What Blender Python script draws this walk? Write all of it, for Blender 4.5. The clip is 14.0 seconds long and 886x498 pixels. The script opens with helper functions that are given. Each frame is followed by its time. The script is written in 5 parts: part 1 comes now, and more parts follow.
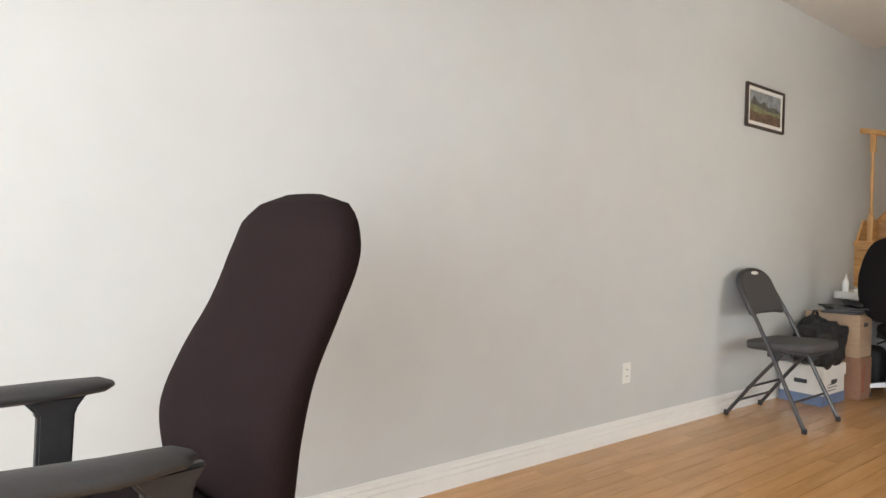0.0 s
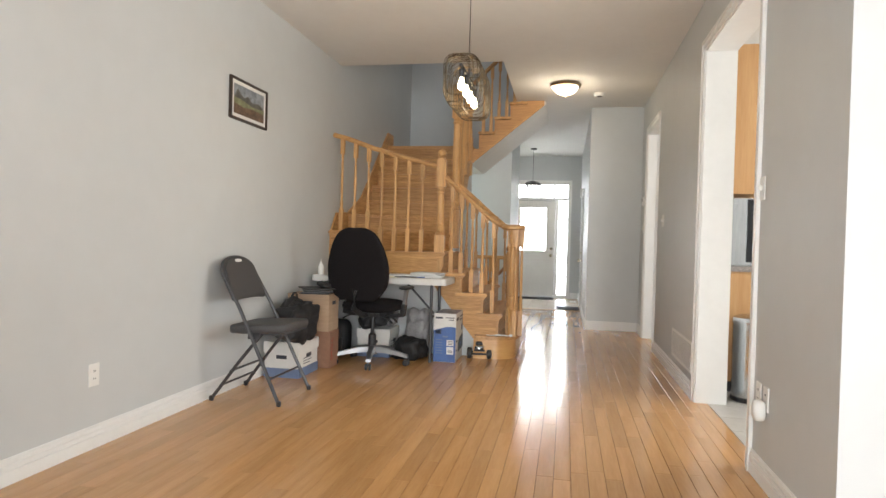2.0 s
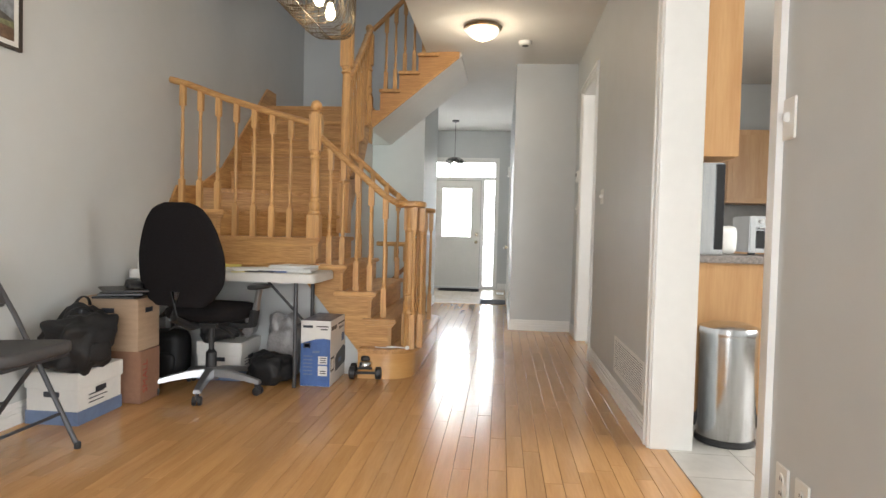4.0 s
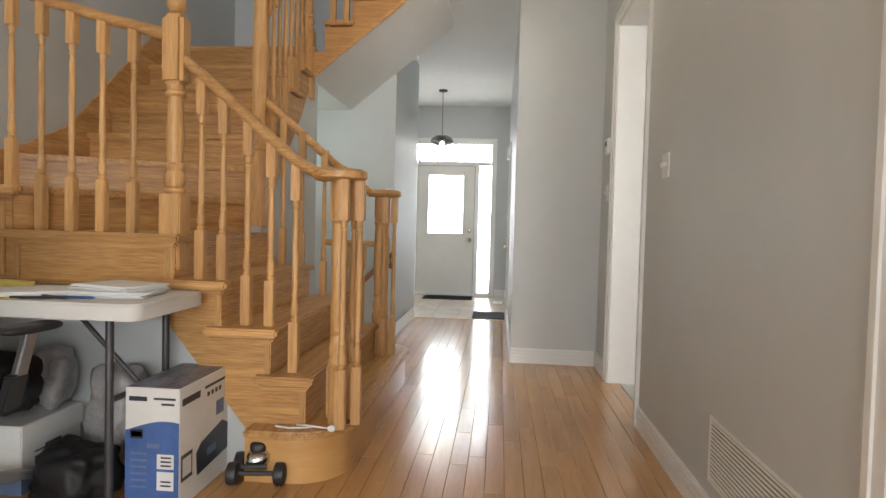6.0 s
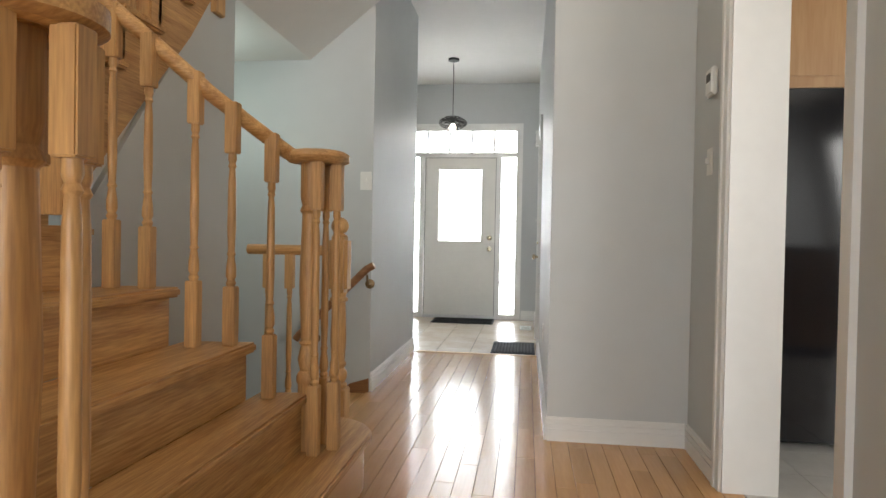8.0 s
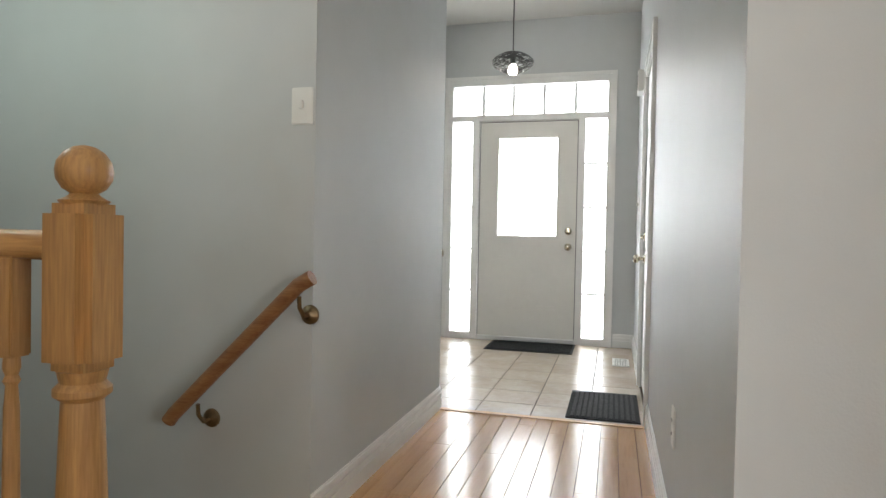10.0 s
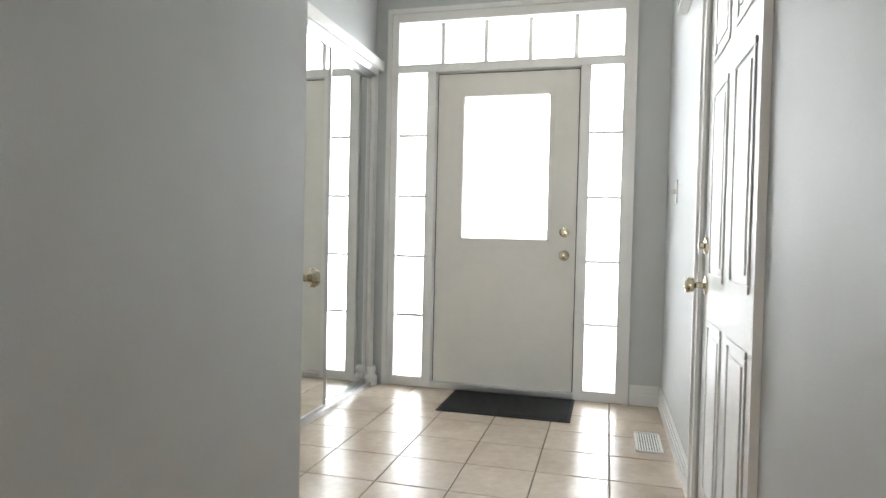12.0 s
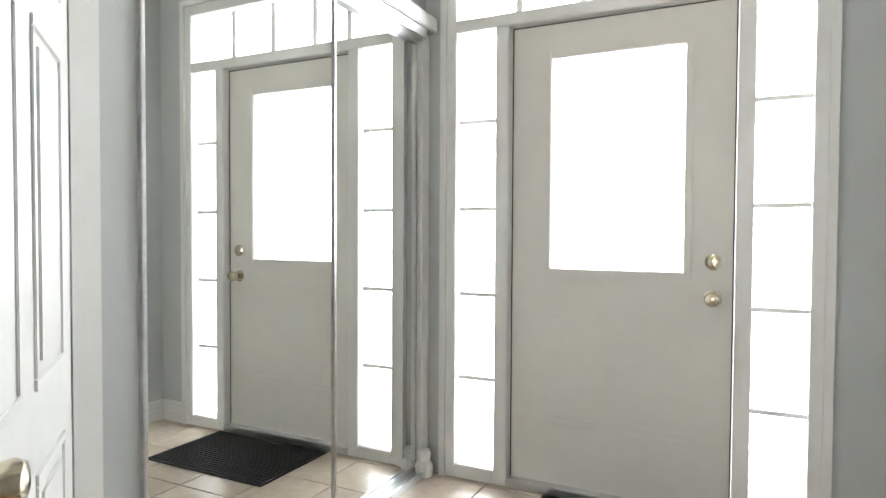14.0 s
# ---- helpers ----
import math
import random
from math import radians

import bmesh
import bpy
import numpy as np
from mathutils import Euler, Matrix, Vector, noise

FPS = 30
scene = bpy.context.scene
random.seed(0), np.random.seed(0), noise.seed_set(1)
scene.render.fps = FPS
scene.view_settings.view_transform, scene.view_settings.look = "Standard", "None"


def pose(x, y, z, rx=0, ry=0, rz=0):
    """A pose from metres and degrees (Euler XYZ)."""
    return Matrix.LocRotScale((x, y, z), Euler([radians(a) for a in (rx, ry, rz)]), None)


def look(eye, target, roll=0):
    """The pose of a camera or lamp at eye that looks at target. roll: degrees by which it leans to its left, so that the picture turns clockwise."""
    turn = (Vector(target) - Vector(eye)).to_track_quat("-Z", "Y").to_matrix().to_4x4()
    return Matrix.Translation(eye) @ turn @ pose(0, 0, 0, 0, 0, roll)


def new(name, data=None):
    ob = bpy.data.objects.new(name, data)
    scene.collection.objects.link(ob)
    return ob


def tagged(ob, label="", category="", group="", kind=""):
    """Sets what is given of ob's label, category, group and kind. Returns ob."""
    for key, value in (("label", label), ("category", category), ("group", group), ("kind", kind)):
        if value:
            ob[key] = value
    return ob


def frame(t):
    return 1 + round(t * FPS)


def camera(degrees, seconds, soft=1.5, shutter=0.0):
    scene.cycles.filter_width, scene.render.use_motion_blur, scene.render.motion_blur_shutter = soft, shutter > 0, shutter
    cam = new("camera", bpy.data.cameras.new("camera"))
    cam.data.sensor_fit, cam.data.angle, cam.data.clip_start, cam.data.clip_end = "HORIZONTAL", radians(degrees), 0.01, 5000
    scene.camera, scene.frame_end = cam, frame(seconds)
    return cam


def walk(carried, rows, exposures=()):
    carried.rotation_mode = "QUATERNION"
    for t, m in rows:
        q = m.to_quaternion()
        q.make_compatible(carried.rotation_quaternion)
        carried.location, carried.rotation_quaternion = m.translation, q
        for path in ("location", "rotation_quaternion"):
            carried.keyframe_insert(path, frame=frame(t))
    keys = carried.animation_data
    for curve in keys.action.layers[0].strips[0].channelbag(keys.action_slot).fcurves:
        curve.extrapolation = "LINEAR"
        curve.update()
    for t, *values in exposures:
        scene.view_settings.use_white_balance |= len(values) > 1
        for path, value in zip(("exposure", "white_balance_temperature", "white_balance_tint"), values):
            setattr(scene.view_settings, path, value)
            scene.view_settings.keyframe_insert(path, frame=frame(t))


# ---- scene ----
cam = camera(70.5, 14.0)
PATH = [
    (0, (-0.367, 0.122, 1.121), (0.847, 1.711, 1.095), 1.4),
    (0.4, (-0.311, 0.097, 1.134), (1.152, 1.46, 1.106), 1.5),
    (0.5, (-0.323, 0.087, 1.134), (1.194, 1.391, 1.109), 1.4),
    (0.6, (-0.334, 0.084, 1.133), (1.231, 1.329, 1.106), 1.7),
    (1, (-0.294, 0.047, 1.14), (1.429, 1.063, 1.113), 1.6),
    (1.5, (-0.259, 0.006, 1.137), (1.619, 0.692, 1.113), 1.6),
    (2, (-0.17, -0.054, 1.133), (1.793, 0.33, 1.107), 1.6),
    (2.3, (-0.02, -0.11, 1.129), (1.959, 0.181, 1.1), 1.6),
    (2.5, (0.105, -0.115, 1.109), (2.088, 0.14, 1.081), 1.4),
    (3, (0.476, -0.14, 1.098), (2.462, 0.091, 1.058), 1.6),
    (3.2, (0.645, -0.16, 1.109), (2.635, 0.041, 1.063), 1.7),
    (5.3, (2.686, -0.253, 1.075), (4.677, -0.073, 1.007), 1.4),
    (5.5, (2.892, -0.247, 1.07), (4.883, -0.07, 1.005), 1.4),
    (6, (3.385, -0.227, 1.076), (5.376, -0.048, 1.006), 1.5),
    (6.5, (3.84, -0.199, 1.07), (5.828, 0.002, 0.998), 1.5),
    (7, (4.289, -0.197, 1.061), (6.278, -0.005, 0.988), 1.5),
    (7.2, (4.48, -0.201, 1.057), (6.469, -0.003, 0.988), 1.5),
    (9.3, (6.671, -0.237, 0.898), (8.62, 0.212, 0.883), 0.7),
    (9.5, (6.907, -0.198, 0.927), (8.848, 0.283, 0.897), 0.9),
    (10, (7.392, -0.152, 0.957), (9.321, 0.373, 0.918), 1.1),
    (10.5, (7.871, -0.127, 0.963), (9.794, 0.424, 0.926), 1.0),
    (11, (8.342, -0.072, 0.971), (10.26, 0.496, 0.932), 1.2),
    (11.5, (8.809, -0.042, 0.981), (10.738, 0.486, 0.937), 1.2),
    (12, (9.251, -0.006, 0.996), (11.185, 0.5, 0.951), 1.3),
    (12.5, (9.693, 0.008, 1.001), (11.636, 0.483, 0.959), 1.3),
    (13, (10.071, -0.002, 1.032), (11.981, 0.587, 0.99), 1.1),
    (13.5, (10.354, 0.044, 1.094), (12.24, 0.708, 1.041), 1.0),
    (14, (10.557, 0.108, 1.141), (12.346, 0.999, 1.085), 0.3),
]
walk(cam, [(t, look(eye, target, roll)) for t, eye, target, roll in PATH], [(0, 0.0), (1, 0.05), (3, 0.1), (11, 0.08), (12, 0.14), (13, 0.22), (14, 0.22)])

# ---- world and light ----
world = bpy.data.worlds.new("world")
scene.world = world
world.use_nodes = True
wn = world.node_tree
sky = wn.nodes.new("ShaderNodeTexSky")
sky.sky_type, sky.sun_disc, sky.sun_elevation, sky.sun_rotation = "NISHITA", False, radians(40), radians(60)
wn.nodes["Background"].inputs[1].default_value = 0.12
wn.links.new(sky.outputs[0], wn.nodes["Background"].inputs[0])


def lamp(name, kind, m, power, colour=(1, 1, 1), size=0.1, size_y=None):
    data = bpy.data.lights.new(name, kind)
    data.energy, data.color = power, colour
    if kind == "AREA":
        data.shape, data.size, data.size_y = "RECTANGLE", size, size_y or size
    elif kind == "POINT":
        data.shadow_soft_size = size
    ob = new(name, data)
    ob.matrix_world = m
    return ob


DAY = (0.92, 0.965, 1.0)
SUN = lamp("sun", "SUN", look((0, 0, 20), (10, -9, 0)), 1.0, (1, 0.96, 0.9))
SUN.data.angle = radians(12)
# daylight through the openings
lamp("patio_daylight", "AREA", look((-2.42, -0.5, 1.25), (0, -0.7, 1.1)), 162, DAY, 4.2, 2.2)
lamp("kitchen_daylight", "AREA", look((4.4, -4.3, 1.6), (4.3, -1, 0.9)), 158, (1, 0.98, 0.94), 3.2, 1.6)
lamp("entry_daylight", "AREA", look((14.0, 0.63, 1.45), (10, 0.63, 0.9)), 120, DAY, 2.2, 2.9)
# added fill under the upper ceiling, no opening there; brightens the stairwell
lamp("stairwell_fill", "AREA", look((7.6, 1.2, 5.4), (7.7, 1.4, 0)), 11, DAY, 2.0, 1.4)
# unseen greenish point lamp without fixture, added to brighten the basement stair wall
lamp("basement_fill", "POINT", pose(8.55, 1.75, 1.75), 6.5, (0.85, 1.0, 0.93), 0.1)

# ---- materials ----
def mat(name, base, rough=0.5, metal=0.0, vary=0.0, scale=8.0, stretch=(1, 1, 1), bump=0.0, bump_scale=60.0, second=None, coat=0.0, rand=0.0, detail=4.0, fine=0.0):
    m = bpy.data.materials.new(name)
    m.use_nodes = True
    nt = m.node_tree
    b = nt.nodes["Principled BSDF"]
    b.inputs["Base Color"].default_value = (*base, 1)
    b.inputs["Roughness"].default_value, b.inputs["Metallic"].default_value = rough, metal
    b.inputs["Coat Weight"].default_value, b.inputs["Coat Roughness"].default_value = coat, 0.12
    co = nt.nodes.new("ShaderNodeTexCoord")
    mp = nt.nodes.new("ShaderNodeMapping")
    mp.inputs["Scale"].default_value = stretch
    nt.links.new(co.outputs["Object"], mp.inputs[0])
    info = nt.nodes.new("ShaderNodeObjectInfo")
    off = nt.nodes.new("ShaderNodeVectorMath")
    off.operation = "SCALE"
    off.inputs[0].default_value = (13.7, 7.3, 5.1)
    nt.links.new(info.outputs["Random"], off.inputs["Scale"])
    nt.links.new(off.outputs[0], mp.inputs["Location"])
    if vary or second:
        n1 = nt.nodes.new("ShaderNodeTexNoise")
        n1.inputs["Scale"].default_value, n1.inputs["Detail"].default_value = scale, detail
        nt.links.new(mp.outputs[0], n1.inputs[0])
        n2 = nt.nodes.new("ShaderNodeTexNoise")
        n2.inputs["Scale"].default_value, n2.inputs["Detail"].default_value = scale * 6, 3
        nt.links.new(mp.outputs[0], n2.inputs[0])
        mix = nt.nodes.new("ShaderNodeMath")
        mix.operation = "MULTIPLY_ADD"
        mix.inputs[1].default_value = 0.35 + fine
        nt.links.new(n2.outputs["Fac"], mix.inputs[0])
        half = nt.nodes.new("ShaderNodeMath")
        half.operation = "MULTIPLY"
        half.inputs[1].default_value = 0.65 - fine
        nt.links.new(n1.outputs["Fac"], half.inputs[0])
        nt.links.new(half.outputs[0], mix.inputs[2])
        ramp = nt.nodes.new("ShaderNodeValToRGB")
        ramp.color_ramp.elements[0].position, ramp.color_ramp.elements[1].position = 0.36, 0.64
        other = second or tuple(c * (1 - vary) for c in base)
        ramp.color_ramp.elements[0].color = (*other, 1)
        ramp.color_ramp.elements[1].color = (*base, 1)
        nt.links.new(mix.outputs[0], ramp.inputs[0])
        out = ramp.outputs[0]
        if rand:
            hsv = nt.nodes.new("ShaderNodeHueSaturation")
            mr = nt.nodes.new("ShaderNodeMapRange")
            mr.inputs[3].default_value, mr.inputs[4].default_value = 1 - rand, 1 + rand
            nt.links.new(info.outputs["Random"], mr.inputs[0])
            nt.links.new(mr.outputs[0], hsv.inputs["Value"])
            nt.links.new(out, hsv.inputs["Color"])
            out = hsv.outputs[0]
        nt.links.new(out, b.inputs["Base Color"])
    if bump:
        n3 = nt.nodes.new("ShaderNodeTexNoise")
        n3.inputs["Scale"].default_value, n3.inputs["Detail"].default_value = bump_scale, 3
        nt.links.new(mp.outputs[0], n3.inputs[0])
        bp = nt.nodes.new("ShaderNodeBump")
        bp.inputs["Strength"].default_value, bp.inputs["Distance"].default_value = bump, 0.004
        nt.links.new(n3.outputs["Fac"], bp.inputs["Height"])
        nt.links.new(bp.outputs[0], b.inputs["Normal"])
    return m


def glow(name, colour, strength):
    m = bpy.data.materials.new(name)
    m.use_nodes = True
    b = m.node_tree.nodes["Principled BSDF"]
    b.inputs["Base Color"].default_value = (*colour, 1)
    b.inputs["Emission Color"].default_value = (*colour, 1)
    b.inputs["Emission Strength"].default_value = strength
    return m


def glass_mat(name, rough=0.0, tint=(1, 1, 1)):
    m = bpy.data.materials.new(name)
    m.use_nodes = True
    b = m.node_tree.nodes["Principled BSDF"]
    b.inputs["Base Color"].default_value = (*tint, 1)
    b.inputs["Transmission Weight"].default_value, b.inputs["Roughness"].default_value, b.inputs["IOR"].default_value = 1, rough, 1.45
    return m


PAINT = mat("grey_wall_paint", (0.55, 0.57, 0.57), 0.5, vary=0.05, scale=1.3, bump=0.12, bump_scale=220)
WHITE = mat("white_trim_paint", (0.80, 0.80, 0.78), 0.35, vary=0.05, scale=3, bump=0.05)
CEIL = mat("white_ceiling_paint", (0.74, 0.73, 0.70), 0.85, vary=0.04, scale=2, bump=0.4, bump_scale=160)
DOORP = mat("off_white_door_paint", (0.75, 0.735, 0.69), 0.4, vary=0.05, scale=3, bump=0.06)
def oak(name, axis, base=(0.67, 0.39, 0.148), dark=(0.37, 0.175, 0.054), rough=0.44, rand=0.12, coat=0.08):
    st = [16, 16, 16]
    st[axis] = 0.9
    return mat(name, base, rough, stretch=tuple(st), scale=1.9, second=dark, bump=0.12, bump_scale=11, rand=rand, coat=coat, detail=7, fine=0.18)
OAK_DARK = oak("red_brown_oak", 1, (0.36, 0.17, 0.07), (0.22, 0.09, 0.035))
OAK_X, OAK_Y, OAK_Z = oak("oak_along_x", 0), oak("oak_along_y", 1), oak("oak_upright", 2, dark=(0.44, 0.235, 0.088))
BOARD = mat("maple_floor_board", (0.57, 0.32, 0.132), 0.19, stretch=(0.8, 9, 9), scale=2.0, second=(0.475, 0.25, 0.10), bump=0.10, bump_scale=5, rand=0.10, coat=0.15, detail=5)
BOARD.node_tree.nodes["Principled BSDF"].inputs["Specular IOR Level"].default_value = 0.38
VENEER = mat("golden_oak_veneer", (0.62, 0.355, 0.13), 0.28, stretch=(1, 1, 7), scale=1.6, second=(0.54, 0.29, 0.10), bump=0.04, coat=0.25)
PHOTO = mat("dark_photo_print", (0.05, 0.05, 0.075), 0.4, scale=7, second=(0.26, 0.27, 0.36), stretch=(1, 2, 1))
SUBFLOOR = mat("dark_joint", (0.10, 0.055, 0.03), 0.7, vary=0.2)
TILE = mat("beige_floor_tile", (0.60, 0.515, 0.425), 0.27, scale=4, second=(0.50, 0.41, 0.32), bump=0.55, bump_scale=26, rand=0.06)
GROUT = mat("dark_grout", (0.16, 0.13, 0.10), 0.9, vary=0.3, scale=30)
KTILE = mat("pale_kitchen_tile", (0.55, 0.53, 0.49), 0.3, scale=3, second=(0.45, 0.43, 0.40), bump=0.1)
MIRROR = mat("mirror_silver", (0.90, 0.92, 0.91), 0.01, 1.0)
ALU = mat("brushed_aluminium", (0.72, 0.72, 0.72), 0.28, 1.0, vary=0.12, scale=4, stretch=(1, 1, 14))
SILVER = mat("silver_paint", (0.40, 0.40, 0.41), 0.38, 0.9, vary=0.15, scale=12)
STEEL = mat("stainless_steel", (0.62, 0.63, 0.64), 0.22, 1.0, vary=0.15, scale=5, stretch=(12, 12, 1))
BRASS = mat("brushed_nickel_brass", (0.66, 0.60, 0.46), 0.2, 1.0, vary=0.1, scale=20)
ANTIQUE = mat("antique_brass", (0.30, 0.22, 0.13), 0.35, 1.0, vary=0.3, scale=30)
BLACKP = mat("black_plastic", (0.025, 0.025, 0.027), 0.45, vary=0.3, scale=20, bump=0.1, bump_scale=300)
GREYP = mat("dark_grey_plastic", (0.04, 0.04, 0.042), 0.5, vary=0.2, scale=25, bump=0.2, bump_scale=400)
FABRIC_B = mat("black_upholstery", (0.016, 0.014, 0.015), 0.95, vary=0.4, scale=120, bump=0.6, bump_scale=500)
FABRIC_M = mat("brown_maroon_upholstery", (0.017, 0.0092, 0.0098), 0.85, vary=0.3, scale=150, bump=0.7, bump_scale=420)
for cloth in (FABRIC_B, FABRIC_M):
    cloth.node_tree.nodes["Principled BSDF"].inputs["Specular IOR Level"].default_value = 0.12
VINYL = mat("charcoal_grey_vinyl", (0.06, 0.058, 0.06), 0.55, vary=0.2, scale=60, bump=0.3, bump_scale=300)
TUBE = mat("dark_grey_painted_steel", (0.075, 0.075, 0.08), 0.4, 0.5, vary=0.15, scale=30)
CARD = mat("brown_cardboard", (0.47, 0.335, 0.225), 0.85, vary=0.14, scale=6, stretch=(1, 1, 8), bump=0.15, bump_scale=60)
CARD_D = mat("red_brown_cardboard", (0.30, 0.16, 0.10), 0.85, vary=0.2, scale=6, bump=0.15)
CARDW = mat("white_cardboard", (0.74, 0.73, 0.70), 0.7, vary=0.07, scale=7, bump=0.1)
BLUE = mat("blue_print", (0.075, 0.155, 0.40), 0.4, vary=0.3, scale=5)
BLUE_D = mat("dusty_blue_print", (0.16, 0.22, 0.36), 0.6, vary=0.2, scale=6)
INK = mat("dark_print", (0.03, 0.035, 0.05), 0.4, vary=0.3, scale=12)
REDINK = mat("red_print", (0.38, 0.06, 0.035), 0.7, vary=0.2, scale=12)
PAPER = mat("white_paper", (0.78, 0.78, 0.76), 0.8, vary=0.06, scale=9)
YELLOW = mat("yellow_paper", (0.75, 0.66, 0.18), 0.8, vary=0.08, scale=9)
TABLEW = mat("white_grey_plastic", (0.66, 0.65, 0.62), 0.45, vary=0.06, scale=20, bump=0.3, bump_scale=300)
MATW = mat("charcoal_ribbed_mat", (0.035, 0.035, 0.038), 0.95, vary=0.4, scale=40, bump=0.7, bump_scale=300)
MATG = mat("grey_ribbed_mat", (0.085, 0.085, 0.09), 0.95, vary=0.4, scale=40, bump=0.7, bump_scale=300)
BAG = mat("black_nylon", (0.014, 0.014, 0.016), 0.6, vary=0.4, scale=14, bump=0.5, bump_scale=40)
SACK = mat("translucent_grey_plastic", (0.36, 0.35, 0.35), 0.3, vary=0.35, scale=12, bump=0.8, bump_scale=18)
WIRE = mat("bronze_wire", (0.11, 0.085, 0.055), 0.4, 0.8, vary=0.2, scale=20)
BULB = glow("lit_warm_bulb", (1.0, 0.80, 0.48), 22)
BULB_F = glow("lit_white_bulb", (1.0, 0.90, 0.76), 18)
DOME = glow("lit_frosted_dome", (1.0, 0.86, 0.66), 2.6)
DAYGLOW = glow("bright_overcast_daylight", (0.97, 0.99, 1.0), 4.0)
GLASS = glass_mat("clear_glass")
PLATE = mat("white_plastic", (0.78, 0.78, 0.75), 0.35, vary=0.04, scale=20)
COUNTER = mat("speckled_grey_laminate", (0.34, 0.30, 0.27), 0.4, scale=60, second=(0.18, 0.15, 0.14))
GLASSBLK = mat("black_gloss", (0.012, 0.012, 0.014), 0.08, vary=0.2, scale=3)
CABINET = mat("light_maple_cabinet", (0.56, 0.33, 0.15), 0.4, stretch=(8, 8, 0.7), scale=1.6, second=(0.47, 0.25, 0.10), bump=0.05, detail=5)

# ---- mesh helpers ----
def bx(bm, x0, x1, y0, y1, z0, z1, bev=0.0, m=None):
    """Adds an axis-aligned box to bm."""
    r = bmesh.ops.create_cube(bm, size=1.0)
    vs = r["verts"]
    mm = Matrix.Translation(((x0 + x1) / 2, (y0 + y1) / 2, (z0 + z1) / 2)) @ Matrix.Diagonal((x1 - x0, y1 - y0, z1 - z0, 1))
    bmesh.ops.transform(bm, matrix=mm if m is None else m @ mm, verts=vs)
    if bev:
        es = list({e for v in vs for e in v.link_edges})
        bmesh.ops.bevel(bm, geom=es, offset=bev, segments=2, affect="EDGES")
    return bm


def box(*a, bev=0.0, m=None):
    return bx(bmesh.new(), *a, bev=bev, m=m)


def lathe(profile, segs=20, m=None, bm=None):
    """profile: (radius, height) pairs, from the bottom up."""
    bm = bm or bmesh.new()
    rings = []
    for r, z in profile:
        ring = []
        for i in range(segs):
            a = 2 * math.pi * i / segs
            p = Vector((r * math.cos(a), r * math.sin(a), z))
            ring.append(bm.verts.new(m @ p if m else p))
        rings.append(ring)
    for a, b in zip(rings, rings[1:]):
        for i in range(segs):
            bm.faces.new((a[i], a[(i + 1) % segs], b[(i + 1) % segs], b[i]))
    bm.faces.new(rings[0][::-1])
    bm.faces.new(rings[-1])
    return bm


def tube(points, r, segs=10, bm=None, closed=False, squash=1.0):
    """A round bar along points."""
    bm = bm or bmesh.new()
    pts = [Vector(p) for p in points]
    rings = []
    n = len(pts)
    for i, p in enumerate(pts):
        a = pts[(i - 1) % n] if closed or i else p
        b = pts[(i + 1) % n] if closed or i < n - 1 else p
        d = (b - a).normalized()
        up = Vector((0, 0, 1)) if abs(d.z) < 0.95 else Vector((1, 0, 0))
        u = d.cross(up).normalized()
        v = u.cross(d).normalized()
        rings.append([bm.verts.new(p + u * (r * math.cos(2 * math.pi * k / segs)) + v * (r * squash * math.sin(2 * math.pi * k / segs))) for k in range(segs)])
    pairs = list(zip(rings, rings[1:])) + ([(rings[-1], rings[0])] if closed else [])
    for a, b in pairs:
        for k in range(segs):
            bm.faces.new((a[k], a[(k + 1) % segs], b[(k + 1) % segs], b[k]))
    if not closed:
        bm.faces.new(rings[0][::-1])
        bm.faces.new(rings[-1])
    return bm


def prism(poly, vec, bm=None, bev=0.0):
    """The polygon poly, carried along vec."""
    bm = bm or bmesh.new()
    a = [bm.verts.new(Vector(p)) for p in poly]
    b = [bm.verts.new(Vector(p) + Vector(vec)) for p in poly]
    fs = [bm.faces.new(a[::-1]), bm.faces.new(b)]
    n = len(a)
    for i in range(n):
        fs.append(bm.faces.new((a[i], a[(i + 1) % n], b[(i + 1) % n], b[i])))
    bmesh.ops.recalc_face_normals(bm, faces=fs)
    if bev:
        bmesh.ops.bevel(bm, geom=list({e for f in fs for e in f.edges}), offset=bev, segments=2, affect="EDGES")
    return bm


def blob(sx, sy, sz, m=None, seed=0, rough=0.0, power=2.6, bm=None, segs=24, rings=14):
    """A soft rounded lump, boxier with a higher power."""
    bm = bm or bmesh.new()
    def sp(c):
        return math.copysign(abs(c) ** (2 / power), c)
    rows = []
    for i in range(1, rings):
        ph = math.pi * i / rings - math.pi / 2
        row = []
        for k in range(segs):
            th = 2 * math.pi * k / segs
            p = Vector((sx * sp(math.cos(ph)) * sp(math.cos(th)), sy * sp(math.cos(ph)) * sp(math.sin(th)), sz * sp(math.sin(ph))))
            if rough:
                p *= 1 + rough * noise.noise(p * 7 + Vector((seed, seed * 2, 0))) + rough * 0.7 * noise.noise(p * 19 + Vector((seed, 0, seed)))
            row.append(bm.verts.new(m @ p if m else p))
        rows.append(row)
    for a, b in zip(rows, rows[1:]):
        for k in range(segs):
            bm.faces.new((a[k], a[(k + 1) % segs], b[(k + 1) % segs], b[k]))
    bm.faces.new(rows[0][::-1])
    bm.faces.new(rows[-1])
    return bm


def mesh_of(name, bm, material, smooth=35):
    me = bpy.data.meshes.new(name)
    bmesh.ops.recalc_face_normals(bm, faces=bm.faces)
    bm.to_mesh(me)
    bm.free()
    me.materials.append(material)
    if smooth:
        for p in me.polygons:
            p.use_smooth = True
        me.set_sharp_from_angle(angle=radians(smooth))
    return me


